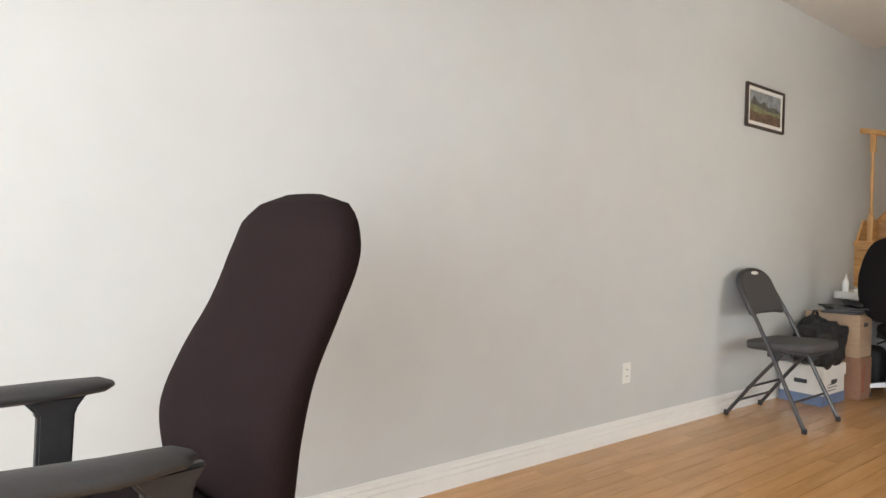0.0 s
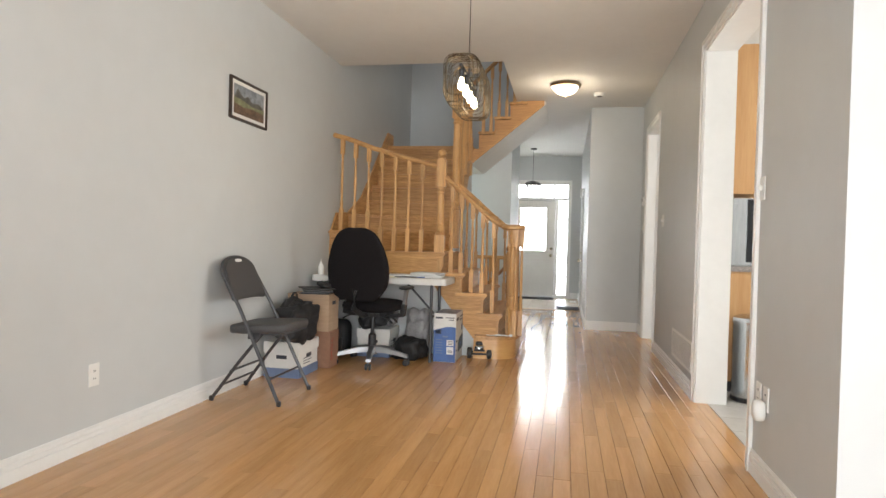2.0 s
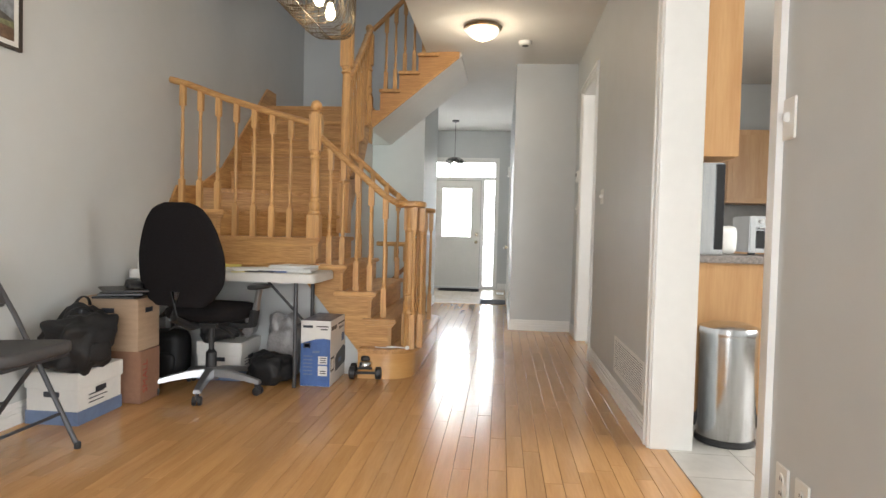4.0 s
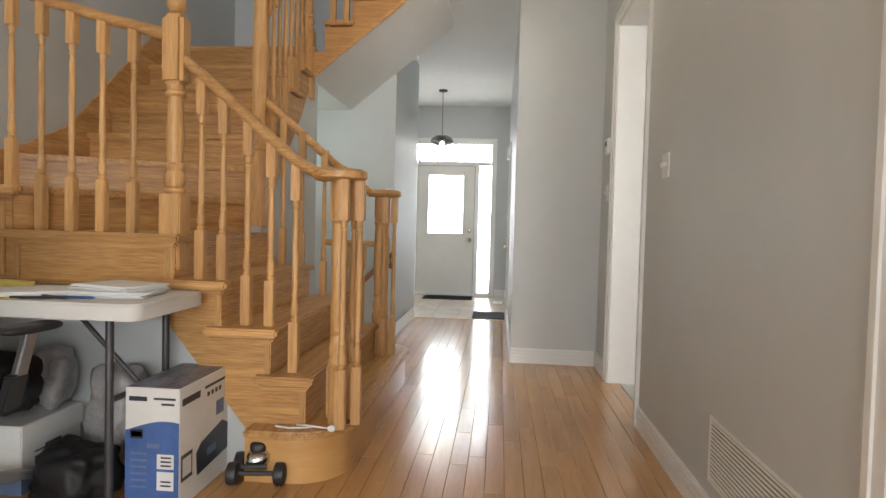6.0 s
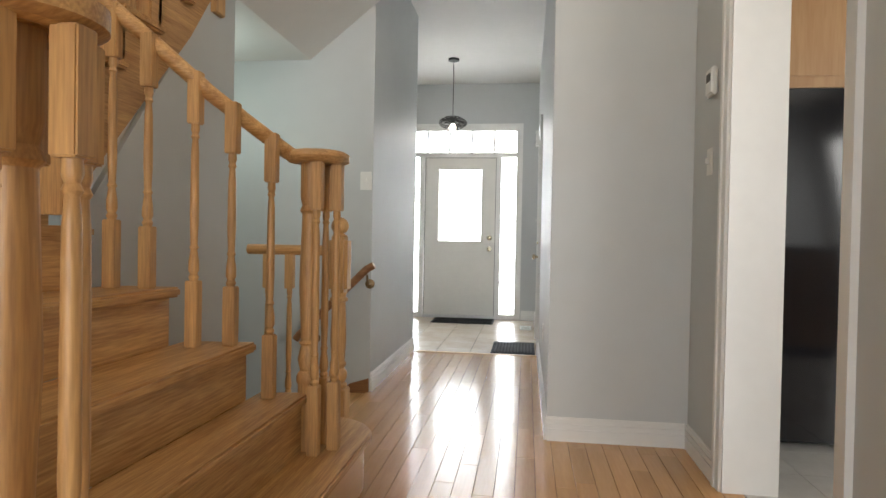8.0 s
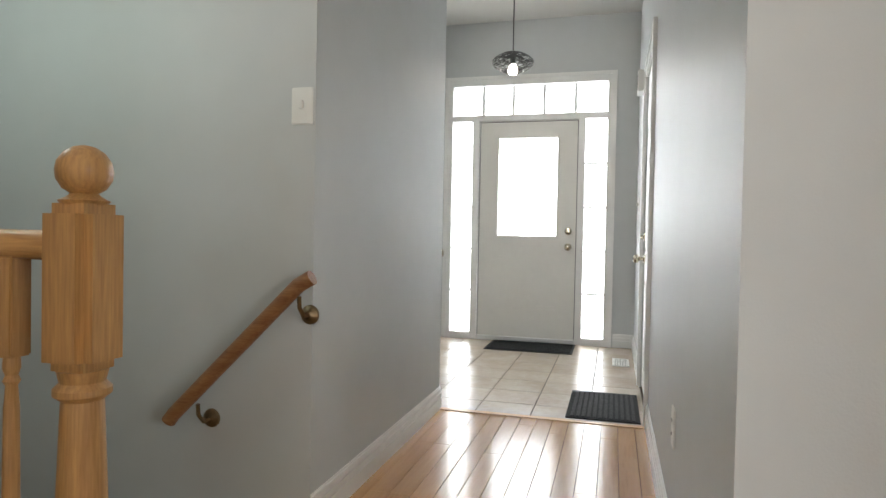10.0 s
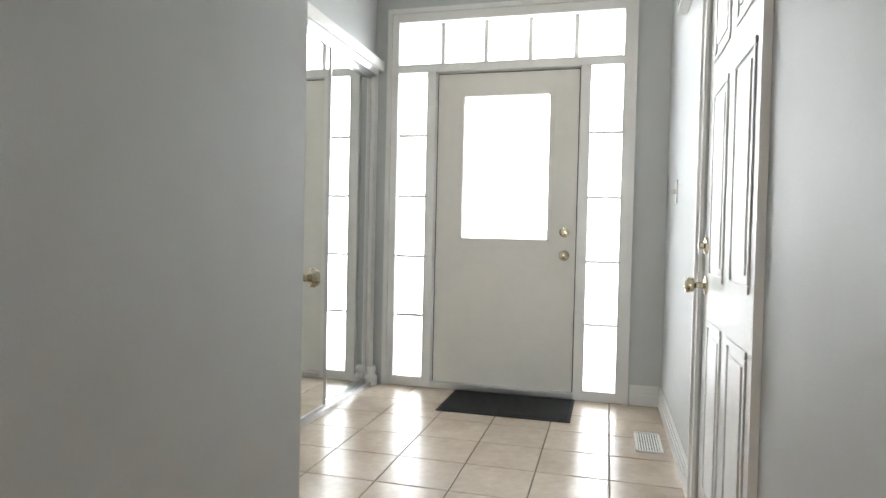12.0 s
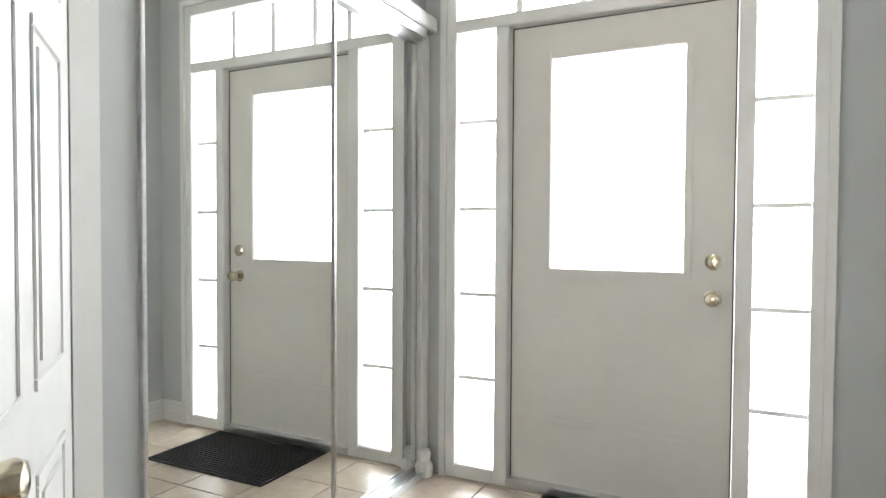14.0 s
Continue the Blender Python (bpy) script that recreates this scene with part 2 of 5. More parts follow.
def part(name, bm, material, parent, label="", smooth=35):
    ob = new(name, mesh_of(name, bm, material, smooth))
    ob.parent = parent
    if label:
        tagged(ob, label)
    return ob


def share(name, me, parent, m):
    ob = new(name, me)
    ob.parent = parent
    ob.matrix_basis = m
    return ob


def thing(name, label, category, m=None, group=""):
    ob = new(name)
    ob.empty_display_size = 0.1
    if m is not None:
        ob.matrix_basis = m
    return tagged(ob, label, category, group)


def setting(name, bm, material, label, category="", smooth=0):
    ob = new(name, mesh_of(name, bm, material, smooth))
    return tagged(ob, label, category or name.split("_")[0], kind="structure")


def lone(name, bm, material, label, category, smooth=35, group=""):
    return tagged(new(name, mesh_of(name, bm, material, smooth)), label, category, group)


def text_bm(text, size, m, depth=0.0006):
    c = bpy.data.curves.new("writing", "FONT")
    c.body, c.size, c.extrude, c.resolution_u = text, size, depth, 2
    ob = bpy.data.objects.new("writing", c)
    scene.collection.objects.link(ob)
    me = bpy.data.meshes.new_from_object(ob.evaluated_get(bpy.context.evaluated_depsgraph_get()))
    bpy.data.objects.remove(ob)
    bm = bmesh.new()
    bm.from_mesh(me)
    bpy.data.meshes.remove(me)
    bmesh.ops.transform(bm, matrix=m, verts=bm.verts)
    return bm


# ---- plan ----
YL, YR, YR2 = 2.34, -1.016, -1.23     # long wall, right wall and its kitchen face
XB, XK = -2.5, 2.26                    # back wall, corner of the right wall
XP, YP = 8.438, -0.34                  # projecting wall beside the hall
XW = 9.21                              # wall behind the basement stair
XT, XF = 10.76, 13.18                  # start of the tiles, front wall
YH, YM = 0.77, 1.51                    # hall's other wall, mirror doors
ZC = 2.965
XO = 8.24                              # edge of the basement opening
SY0, SX0, SX1 = 0.62, 6.19, 9.21       # stair opening in the ceiling

# floor slab with the basement opening
bm = bmesh.new()
bx(bm, XB - 0.2, XO, -4.6, YL + 0.15, -0.25, -0.014)
bx(bm, XO, XW, -4.6, 0.72, -0.25, -0.014)
bx(bm, XW, XF + 0.2, -4.6, YH - 0.05, -0.25, -0.014)
bx(bm, XW + 0.06, XF + 0.2, YH - 0.05, YL + 0.15, -0.25, -0.014)
floor = setting("floor", bm, SUBFLOOR, "honey maple strip floor, glossy varnish", "floor")
# walls
setting("wall_long", bx(box(XB - 0.15, SX0, YL, YL + 0.15, 0, ZC), SX0, XW + 0.1, YL, YL + 0.15, -2.6, 5.6), PAINT, "long plain wall in pale grey paint", "wall")
bm = box(XK, 3.33, YR2, YR, 0, ZC)
bx(bm, 3.33, 4.69, YR2, YR, 2.575, ZC)
bx(bm, 4.69, 6.96, YR2, YR, 0, ZC)
bx(bm, 6.96, 7.90, YR2, YR, 2.52, ZC)
bx(bm, 7.90, XP, YR2, YR, 0, ZC)
setting("wall_kitchen", bm, PAINT, "pale grey wall with two cased openings", "wall")
setting("wall_kitchen_return", box(XK, XK + 0.12, -4.5, YR2, 0, ZC), PAINT, "pale grey return wall lit by daylight", "wall")
bm = box(XP, 10.82, YR2, YP, 0, ZC)
bx(bm, 10.82, 11.68, YR2, YP, 2.02, ZC)
bx(bm, 11.68, XF, YR2, YP, 0, ZC)
bx(bm, 10.82, 11.68, YR2, YP - 0.12, 0, 2.02)
setting("wall_entry", bm, PAINT, "pale grey hall wall with a closet door", "wall")
setting("wall_hall", box(XW, XT, YH, YL, -2.6, ZC), PAINT, "pale grey wall block between stair and entry", "wall")
bm = box(XT, XF, YM + 0.12, YM + 0.25, 0, ZC)
bx(bm, XT, XF, YM, YM + 0.12, 2.06, ZC)
setting("wall_closet", bm, PAINT, "pale grey wall over mirrored closet", "wall")
bm = box(XF, XF + 0.16, -1.2, -0.15, 0, ZC)
bx(bm, XF, XF + 0.16, 1.42, 2.4, 0, ZC)
bx(bm, XF, XF + 0.16, -0.15, 1.42, 2.43, ZC)
setting("wall_front", bm, PAINT, "pale grey front wall round the entrance door", "wall")
bm = box(XB - 0.15, XB, -4.5, -3.1, 0, ZC)
bx(bm, XB - 0.15, XB, 1.3, YL, 0, ZC)
bx(bm, XB - 0.15, XB, -3.1, 1.3, 2.45, ZC)
setting("wall_back", bm, PAINT, "pale grey back wall with wide patio opening", "wall")
bm = box(XB, XK, -4.65, -4.5, 0, ZC)
bx(bm, XK, 2.7, -4.65, -4.5, 0, ZC)
bx(bm, 2.7, 6.1, -4.65, -4.5, 0, 0.8)
bx(bm, 2.7, 6.1, -4.65, -4.5, 2.45, ZC)
bx(bm, 6.1, XP + 1.0, -4.65, -4.5, 0, ZC)
setting("wall_far_side", bm, PAINT, "plain grey side wall with kitchen window", "wall")
setting("wall_kitchen_end", box(XP + 0.9, XP + 1.0, -4.5, YR2, 0, ZC), PAINT, "plain grey kitchen end wall", "wall")
bm = box(XB - 0.15, SX0, -4.65, YL + 0.15, ZC, ZC + 0.28)
bx(bm, SX0, 7.97, -4.65, SY0, ZC, ZC + 0.28)
bx(bm, 7.97, SX1, -4.65, 0.28, ZC, ZC + 0.28)
bx(bm, SX1, SX1 + 0.1, -4.65, 0.28, ZC, ZC + 0.28)
bx(bm, SX1 + 0.1, XF + 0.16, -4.65, YL + 0.15, ZC, ZC + 0.28)
setting("ceiling", bm, CEIL, "white ceiling with stair opening", "ceiling")
# upper stairwell
bm = box(SX0 - 1.5, SX0 - 1.4, -1.2, YL, ZC + 0.28, 5.6)
bx(bm, SX1, SX1 + 0.1, 0.28, YL, ZC, 5.6)
bx(bm, SX1, SX1 + 0.1, -1.2, 0.28, ZC + 0.28, 5.6)
bx(bm, SX0 - 1.5, SX1 + 0.1, -1.3, -1.2, ZC + 0.28, 5.6)
setting("wall_upstairs", bm, PAINT, "pale grey walls of the upper stairwell", "wall")
setting("ceiling_upstairs", box(SX0 - 1.5, SX1 + 0.1, -1.3, YL + 0.15, 5.6, 5.7), CEIL, "white ceiling of the upper stairwell", "ceiling")
setting("basement_floor", box(5.5, XW, 0.4, YL, -2.7, -2.6), SUBFLOOR, "dark basement floor", "floor")
bm = box(XO - 0.1, XO - 0.01, 0.62, YL, -2.6, -0.02)
bx(bm, XO - 0.1, XW, 0.62, 0.70, -2.6, -0.26)
setting("wall_basement", bm, PAINT, "grey basement stair walls", "wall")
# drywall under the first flights
setting("wall_under_stair", prism([(5.981, 0.70, 0), (5.981, YL, 0), (5.981, YL, 0.86), (5.981, 1.32, 0.86), (5.981, 0.72, 0.18)], (0.05, 0, 0)), PAINT, "grey drywall closing the space under the stair", "wall")

# baseboards
def baseboard(x0, y0, x1, y1, nx, ny):
    bm = bmesh.new()
    t = 0.014
    for z0, z1, d in ((0, 0.062, t), (0.062, 0.068, t * 0.55), (0.068, 0.088, t * 0.9), (0.088, 0.094, t * 0.4), (0.094, 0.112, t * 0.75), (0.112, 0.12, t * 0.35)):
        xa, xb = sorted((x0, x1 + nx * d)) if nx else sorted((x0, x1))
        ya, yb = sorted((y0, y1 + ny * d)) if ny else sorted((y0, y1))
        bx(bm, xa, xb, ya, yb, z0, z1)
    setting("baseboard", bm, WHITE, "white moulded baseboard", "baseboard")
baseboard(XB, YL, 6.55, YL, 0, -1)
baseboard(XK, YR, 3.26, YR, 0, 1)
baseboard(4.76, YR, 6.89, YR, 0, 1)
baseboard(7.97, YR, XP, YR, 0, 1)
baseboard(XP, YR + 0.014, XP, YP, -1, 0)
baseboard(XP, YP, 10.75, YP, 0, 1)
baseboard(11.75, YP, XF, YP, 0, 1)
baseboard(XW, YH, XT, YH, 0, -1)
baseboard(XT, YH, XT, YM - 0.03, 1, 0)
baseboard(XF, YP + 0.014, XF, -0.16, -1, 0)
baseboard(XK, -4.4, XK, YR - 0.001, -1, 0)

# casings round the openings
def casing(name, x0, x1, z, y, n, w=0.07):
    bm = bmesh.new()
    for d0, d1, t in ((0, w * 0.65, 0.012), (w * 0.65, w, 0.02)):
        ya, yb = sorted((y, y + n * t))
        bx(bm, x0 - d1, x0 - d0, ya, yb, 0, z + d1)
        bx(bm, x1 + d0, x1 + d1, ya, yb, 0, z + d1)
        bx(bm, x0 - d0, x1 + d0, ya, yb, z + d0, z + d1)
    setting(name, bm, WHITE, "white moulded door casing", "trim")
casing("trim_kitchen", 3.33, 4.69, 2.575, YR, 1)
casing("trim_passage", 6.96, 7.90, 2.52, YR, 1)
casing("trim_closet", 10.82, 11.68, 2.02, YP, 1)
def jamb(x0, x1, z):
    bm = bmesh.new()
    t = 0.012
    bx(bm, x0, x0 + t, YR2, YR, 0, z - t)
    bx(bm, x1 - t, x1, YR2, YR, 0, z - t)
    bx(bm, x0, x1, YR2, YR, z - t, z)
    setting("trim_jamb", bm, WHITE, "white door jamb lining", "trim")
jamb(3.33, 4.69, 2.575)
jamb(6.96, 7.90, 2.52)

# ---- entrance ----
def front_door():
    d = tagged(new("front_door"), "off-white steel entrance door with a large square window", "door")
    x = XF + 0.03
    y0, y1, gy0, gy1, gz0, gz1 = 0.178, 1.086, 0.362, 0.906, 0.982, 1.887
    bm = box(x, x + 0.045, y0, gy0, 0.035, 2.045)
    bx(bm, x, x + 0.045, gy1, y1, 0.035, 2.045)
    bx(bm, x, x + 0.045, gy0, gy1, 0.035, gz0)
    bx(bm, x, x + 0.045, gy0, gy1, gz1, 2.045)
    part("leaf", bm, DOORP, d)
    bm = bmesh.new()
    for a, b, c, e in ((gy0 - 0.03, gy0, gz0 - 0.03, gz1 + 0.03), (gy1, gy1 + 0.03, gz0 - 0.03, gz1 + 0.03), (gy0, gy1, gz0 - 0.03, gz0), (gy0, gy1, gz1, gz1 + 0.03)):
        bx(bm, x - 0.012, x, a, b, c, e, bev=0.004)
    part("window_frame", bm, DOORP, d)
    p = part("pane", box(x + 0.02, x + 0.026, gy0, gy1, gz0, gz1), GLASS, d)
    p.visible_shadow = False
    for yc in (0.45, 0.80):
        for z in (0.33, 0.785):
            bm = box(x - 0.010, x, yc - 0.09, yc + 0.09, z, z + 0.012, bev=0.0045)
            bx(bm, x - 0.006, x, yc - 0.11, yc + 0.11, z - 0.03, z - 0.02, bev=0.0028)
            part("embossed_panel", bm, DOORP, d)
    # dark strips stand in for the shade in the gap round the leaf
    bm = bmesh.new()
    for a, b, c, e in ((y0 + 0.001, y0 + 0.006, 0.04, 2.04), (y1 - 0.006, y1 - 0.001, 0.04, 2.04), (y0 + 0.006, y1 - 0.006, 2.035, 2.04)):
        bx(bm, x - 0.002, x, a, b, c, e)
    part("weather_strip", bm, GREYP, d, "thin dark strip painting the shaded gap round the leaf")
    turn = Matrix.Rotation(radians(-90), 4, "Y")
    for z, prof in ((1.028, ((0.032, 0), (0.032, 0.008), (0.022, 0.012), (0.02, 0.02), (0.008, 0.022))), (0.885, ((0.033, 0), (0.033, 0.006), (0.012, 0.012), (0.012, 0.03), (0.026, 0.04), (0.029, 0.055), (0.024, 0.068), (0.008, 0.072)))):
        part("deadbolt" if z > 1 else "knob", lathe(prof, 20, Matrix.Translation((x, 0.252, z)) @ turn), BRASS, d, "polished nickel door hardware")
    return d
front_door()
bm = bmesh.new()
x0, x1 = XF - 0.015, XF + 0.10
for a, b, c, e in ((-0.15, -0.075, 0, 2.43), (1.345, 1.42, 0, 2.43), (-0.075, 1.345, 2.372, 2.43), (-0.075, 1.345, 2.045, 2.10), (0.115, 0.175, 0, 2.045), (1.09, 1.15, 0, 2.045), (-0.075, 0.115, 0, 0.062), (1.15, 1.345, 0, 0.062)):
    bx(bm, x0, x1, a, b, c, e, bev=0.004)
for a, b, c, e in ((-0.15, -0.12, 0, 2.46), (1.39, 1.42, 0, 2.46), (-0.12, 1.39, 2.43, 2.46)):
    bx(bm, x0 - 0.012, x0, a, b, c, e)
wf = setting("window_1", bm, WHITE, "white frame with sidelights and transom round the door", "window")
setting("trim_threshold", box(XF - 0.02, XF + 0.1, 0.175, 1.09, 0, 0.038, bev=0.004), ALU, "metal door threshold", "trim")
for a, b in ((-0.075, 0.115), (1.15, 1.345)):
    p = part("pane", box(XF + 0.05, XF + 0.056, a, b, 0.062, 2.045), GLASS, wf)
    p.visible_shadow = False
    for z in (0.46, 0.85, 1.245, 1.645):
        part("glazing_bar", box(XF + 0.036, XF + 0.046, a, b, z - 0.009, z + 0.009), WHITE, wf)
p = part("pane", box(XF + 0.05, XF + 0.056, -0.075, 1.345, 2.10, 2.372), GLASS, wf)
p.visible_shadow = False
for k in range(1, 5):
    y = -0.075 + 1.42 * k / 5
    part("glazing_bar", box(XF + 0.036, XF + 0.046, y - 0.014, y + 0.014, 2.10, 2.372), WHITE, wf)
setting("backdrop", box(XF + 2.2, XF + 2.25, -4, 6, -2.98, 5), DAYGLOW, "bright overcast daylight outside the door", "backdrop")
setting("backdrop_patio", box(XB - 2.3, XB - 2.25, -6, 4, -2.98, 4), DAYGLOW, "bright overcast daylight outside the patio", "backdrop")
setting("ground", box(-60, 80, -60, 60, -3.2, -3.0), GROUT, "dark ground outside", "ground")

# panelled doors
def panel_door(name, label, w, h, rows, flat=0.035, knob_side=1):
    d = thing(name, label, "door")
    part("leaf", box(0, w, -flat, 0, 0.01, h, bev=0.002), WHITE, d)
    for side in (0, 1):
        for a, b in ((0.11, w / 2 - 0.05), (w / 2 + 0.05, w - 0.11)):
            for z0, z1 in rows:
                bm = bmesh.new()
                ya, yb = (0, 0.005) if side == 0 else (-flat - 0.005, -flat)
                for p0, p1, q0, q1 in ((a, b, z1 - 0.022, z1), (a, b, z0, z0 + 0.022), (a, a + 0.022, z0 + 0.022, z1 - 0.022), (b - 0.022, b, z0 + 0.022, z1 - 0.022)):
                    bx(bm, p0, p1, ya, yb, q0, q1, bev=0.0022)
                bx(bm, a + 0.045, b - 0.045, ya, yb, z0 + 0.045, z1 - 0.045, bev=0.0022)
                part("raised_panel", bm, WHITE, d)
    return d
ROWS6 = ((0.12, 0.72), (0.86, 1.50), (1.60, 1.90))
KNOB = ((0.032, 0), (0.032, 0.006), (0.011, 0.012), (0.011, 0.034), (0.026, 0.044), (0.029, 0.058), (0.024, 0.070), (0.008, 0.074))
cd = panel_door("closet_door", "white six-panel door, closed, with brass knob", 0.85, 2.01, ROWS6)
cd.matrix_basis = pose(10.825, YP - 0.008, 0.004)
tk = Matrix.Rotation(radians(-90), 4, "X")
part("knob", lathe(KNOB, 20, Matrix.Translation((0.795, 0, 0.835)) @ tk), BRASS, cd, "round polished brass knob")
part("deadbolt", lathe(((0.03, 0), (0.03, 0.01), (0.012, 0.014), (0.012, 0.03)), 16, Matrix.Translation((0.795, 0, 0.975)) @ tk), BRASS, cd, "brass deadbolt turn")
for z in (0.25, 0.99, 1.80):
    part("hinge", box(-0.012, 0.016, 0.0, 0.012, z - 0.05, z + 0.05, bev=0.002), ANTIQUE if z > 1.5 else ALU, cd, "metal butt hinge")
pd = panel_door("powder_room_door", "white six-panel door standing ajar", 0.86, 2.01, ROWS6)
pd.matrix_basis = pose(11.44, YM - 0.03, 0.004, 0, 0, 180 + 49)
for s in (1, -1):
    part("knob", lathe(KNOB, 20, Matrix.Translation((0.80, 0 if s > 0 else -0.035, 0.855)) @ (tk if s > 0 else tk.inverted())), BRASS, pd, "round polished brass knob")
# wall pieces round the ajar door
setting("wall_powder", box(11.44, 11.62, YM - 0.02, YM + 0.12, 0, 2.06), PAINT, "short pale grey wall beside mirror doors", "wall")
setting("trim_powder", bx(box(11.44, 11.51, YM - 0.036, YM - 0.02, 0, 2.09), XT, 11.44, YM - 0.018, YM, 2.02, 2.09), WHITE, "white door casing", "trim")

# mirrored sliding closet
mc = thing("mirror_closet", "sliding mirror closet doors in thin metal frames", "closet")
for a, b, y in ((11.62, 12.43, YM - 0.028), (12.40, 13.10, YM + 0.006)):
    p = part("mirror_door", box(a + 0.014, b - 0.014, y, y + 0.006, 0.045, 2.0), MIRROR, mc, "clear mirror panel")
    bm = bmesh.new()
    bx(bm, a, a + 0.014, y - 0.008, y + 0.014, 0.03, 2.015, bev=0.002)
    bx(bm, b - 0.014, b, y - 0.008, y + 0.014, 0.03, 2.015, bev=0.002)
    bx(bm, a, b, y - 0.008, y + 0.014, 0.03, 0.045)
    bx(bm, a, b, y - 0.008, y + 0.014, 2.0, 2.015)
    part("door_frame", bm, ALU, mc, "thin aluminium frame")
bm = box(11.62, 13.12, YM - 0.045, YM + 0.10, 0.001, 0.012)
for y in (0.0, 0.032, 0.064):
    bx(bm, 11.62, 13.12, YM - 0.045 + y, YM - 0.040 + y, 0.012, 0.028)
part("floor_track", bm, ALU, mc, "aluminium floor track")
part("head_track", box(11.62, 13.10, YM - 0.05, YM + 0.09, 2.016, 2.058), ALU, mc)
setting("trim_mirror", bx(box(11.60, XF, YM - 0.062, YM - 0.001, 2.06, 2.13, bev=0.005), 13.11, XF, YM - 0.02, YM + 0.1, 0, 2.055), WHITE, "white trim round mirror closet", "trim")
bm = lathe(((0.045, 0), (0.045, 0.05), (0.03, 0.07), (0.036, 0.10), (0.03, 0.12)), 8, pose(13.12, YM - 0.03, 0))
setting("trim_plinth", bm, WHITE, "small white plinth block at door frame", "trim")

# mats
def mat_thing(x0, x1, y0, y1, along_x, label, material, step):
    t = thing("door_mat", label, "mat")
    part("backing", box(x0, x1, y0, y1, 0.001, 0.007, bev=0.002), MATW, t)
    bm = bmesh.new()
    lo, hi = (y0, y1) if along_x else (x0, x1)
    n = int((hi - lo - 0.04) / step)
    for k in range(n):
        a = lo + 0.025 + k * step
        if along_x:
            bx(bm, x0 + 0.02, x1 - 0.02, a, a + step * 0.6, 0.007, 0.012)
        else:
            bx(bm, a, a + step * 0.6, y0 + 0.02, y1 - 0.02, 0.007, 0.012)
    part("ribs", bm, material, t)
mat_thing(12.66, 13.15, 0.16, 0.91, False, "charcoal entrance mat on the tiles", MATW, 0.022)
mat_thing(10.79, 11.41, -0.31, 0.078, True, "grey ribbed mat on the tiles by the closet", MATG, 0.029)
def grille(name, label, m, w, h, n, material, rim=0.014):
    g = thing(name, label, "vent", m)
    bm = bmesh.new()
    for a, b, c, e in ((0, rim, 0, h), (w - rim, w, 0, h), (rim, w - rim, 0, rim), (rim, w - rim, h - rim, h)):
        bx(bm, a, b, c, e, 0, 0.006, bev=0.0015)
    part("frame", bm, material, g)
    part("backing", box(rim, w - rim, rim, h - rim, 0, 0.0015), GREYP, g)
    sl = mesh_of("slat", box(rim, w - rim, 0, (h - 2 * rim) / n * 0.6, 0.0015, 0.0045), material, 0)
    for k in range(n):
        share("slat", sl, g, pose(0, rim + (k + 0.2) * (h - 2 * rim) / n, 0))
    return g
grille("floor_vent", "beige metal floor register in the tiles", pose(12.31, -0.288, 0.001), 0.30, 0.125, 8, PLATE)
vert = Matrix(((-1, 0, 0, 5.735), (0, 0, 1, YR), (0, 1, 0, 0.175), (0, 0, 0, 1)))
grille("wall_vent", "wide white return air grille low on the wall", vert, 0.88, 0.24, 14, PLATE)

# ---- staircase ----
st = thing("staircase", "winding oak staircase with turned balusters", "staircase")
XS, XI = 5.95, 7.05
Z = [0.222, 0.432, 0.628, 0.822, 1.016, 1.21, 1.405]
YN = [0.36, 0.545, 0.70, 0.92, 1.13]
def tread_poly(poly, z, name="tread", t=0.034, material=OAK_X):
    return part(name, prism([(x, y, z - t) for x, y in poly], (0, 0, t), bev=0.008), material, st)
def bull(x0, x1, y0, y1, r, ext=0.0):
    pts = []
    for cx, a0 in ((x0 + r, 180), (x1 - r, 270)):
        for k in range(9):
            a = radians(a0 + k * 90 / 8)
            pts.append((cx + (r + ext) * math.cos(a), y0 + r + (r + ext) * math.sin(a)))
    return pts + [(x1 + ext, y1), (x0 - ext, y1)]
part("starting_step", prism([(x, y, 0.0) for x, y in bull(XS - 0.08, 7.86, 0.40, 0.80, 0.22)], (0, 0, 0.188)), VENEER, st, "curved oak bullnose starting step")
tread_poly(bull(XS - 0.08, 7.86, 0.40, 0.80, 0.22, 0.03), Z[0])
for k in range(1, 4):
    y0, y1 = YN[k], YN[k + 1] + 0.03
    xe = XI + (0.37, 0.25, 0.14)[k - 1]
    tread_poly([(XS - 0.045, y0), (xe + 0.03, y0), (xe + 0.0, y1), (XS - 0.045, y1)], Z[k])
    part("side_panel", box(xe - 0.022, xe - 0.002, y0 + 0.03, 1.2, 0.001 if k > 1 else Z[0], Z[k] - 0.034), OAK_Y, st)
    part("riser", box(XS, xe, y0 + 0.025, y0 + 0.043, Z[k - 1], Z[k] - 0.034), OAK_X, st)
part("riser", box(XS, XI, YN[4] + 0.025, YN[4] + 0.043, Z[3], Z[4] - 0.034), OAK_X, st)
C = (XI, 1.25)
tread_poly([(XS - 0.045, YN[4]), (XI + 0.03, YN[4]), (XI + 0.03, 1.25), (XI, 1.30), (XS - 0.045, 1.93)], Z[4], name="winder_tread")
tread_poly([(XI, 1.22), (XI, 1.30), (6.40, YL), (XS, YL), (XS, 1.86)], Z[5], name="winder_tread")
tread_poly([(XI, 1.22), (XI + 0.06, YL), (6.40, YL)], Z[6], name="winder_tread")
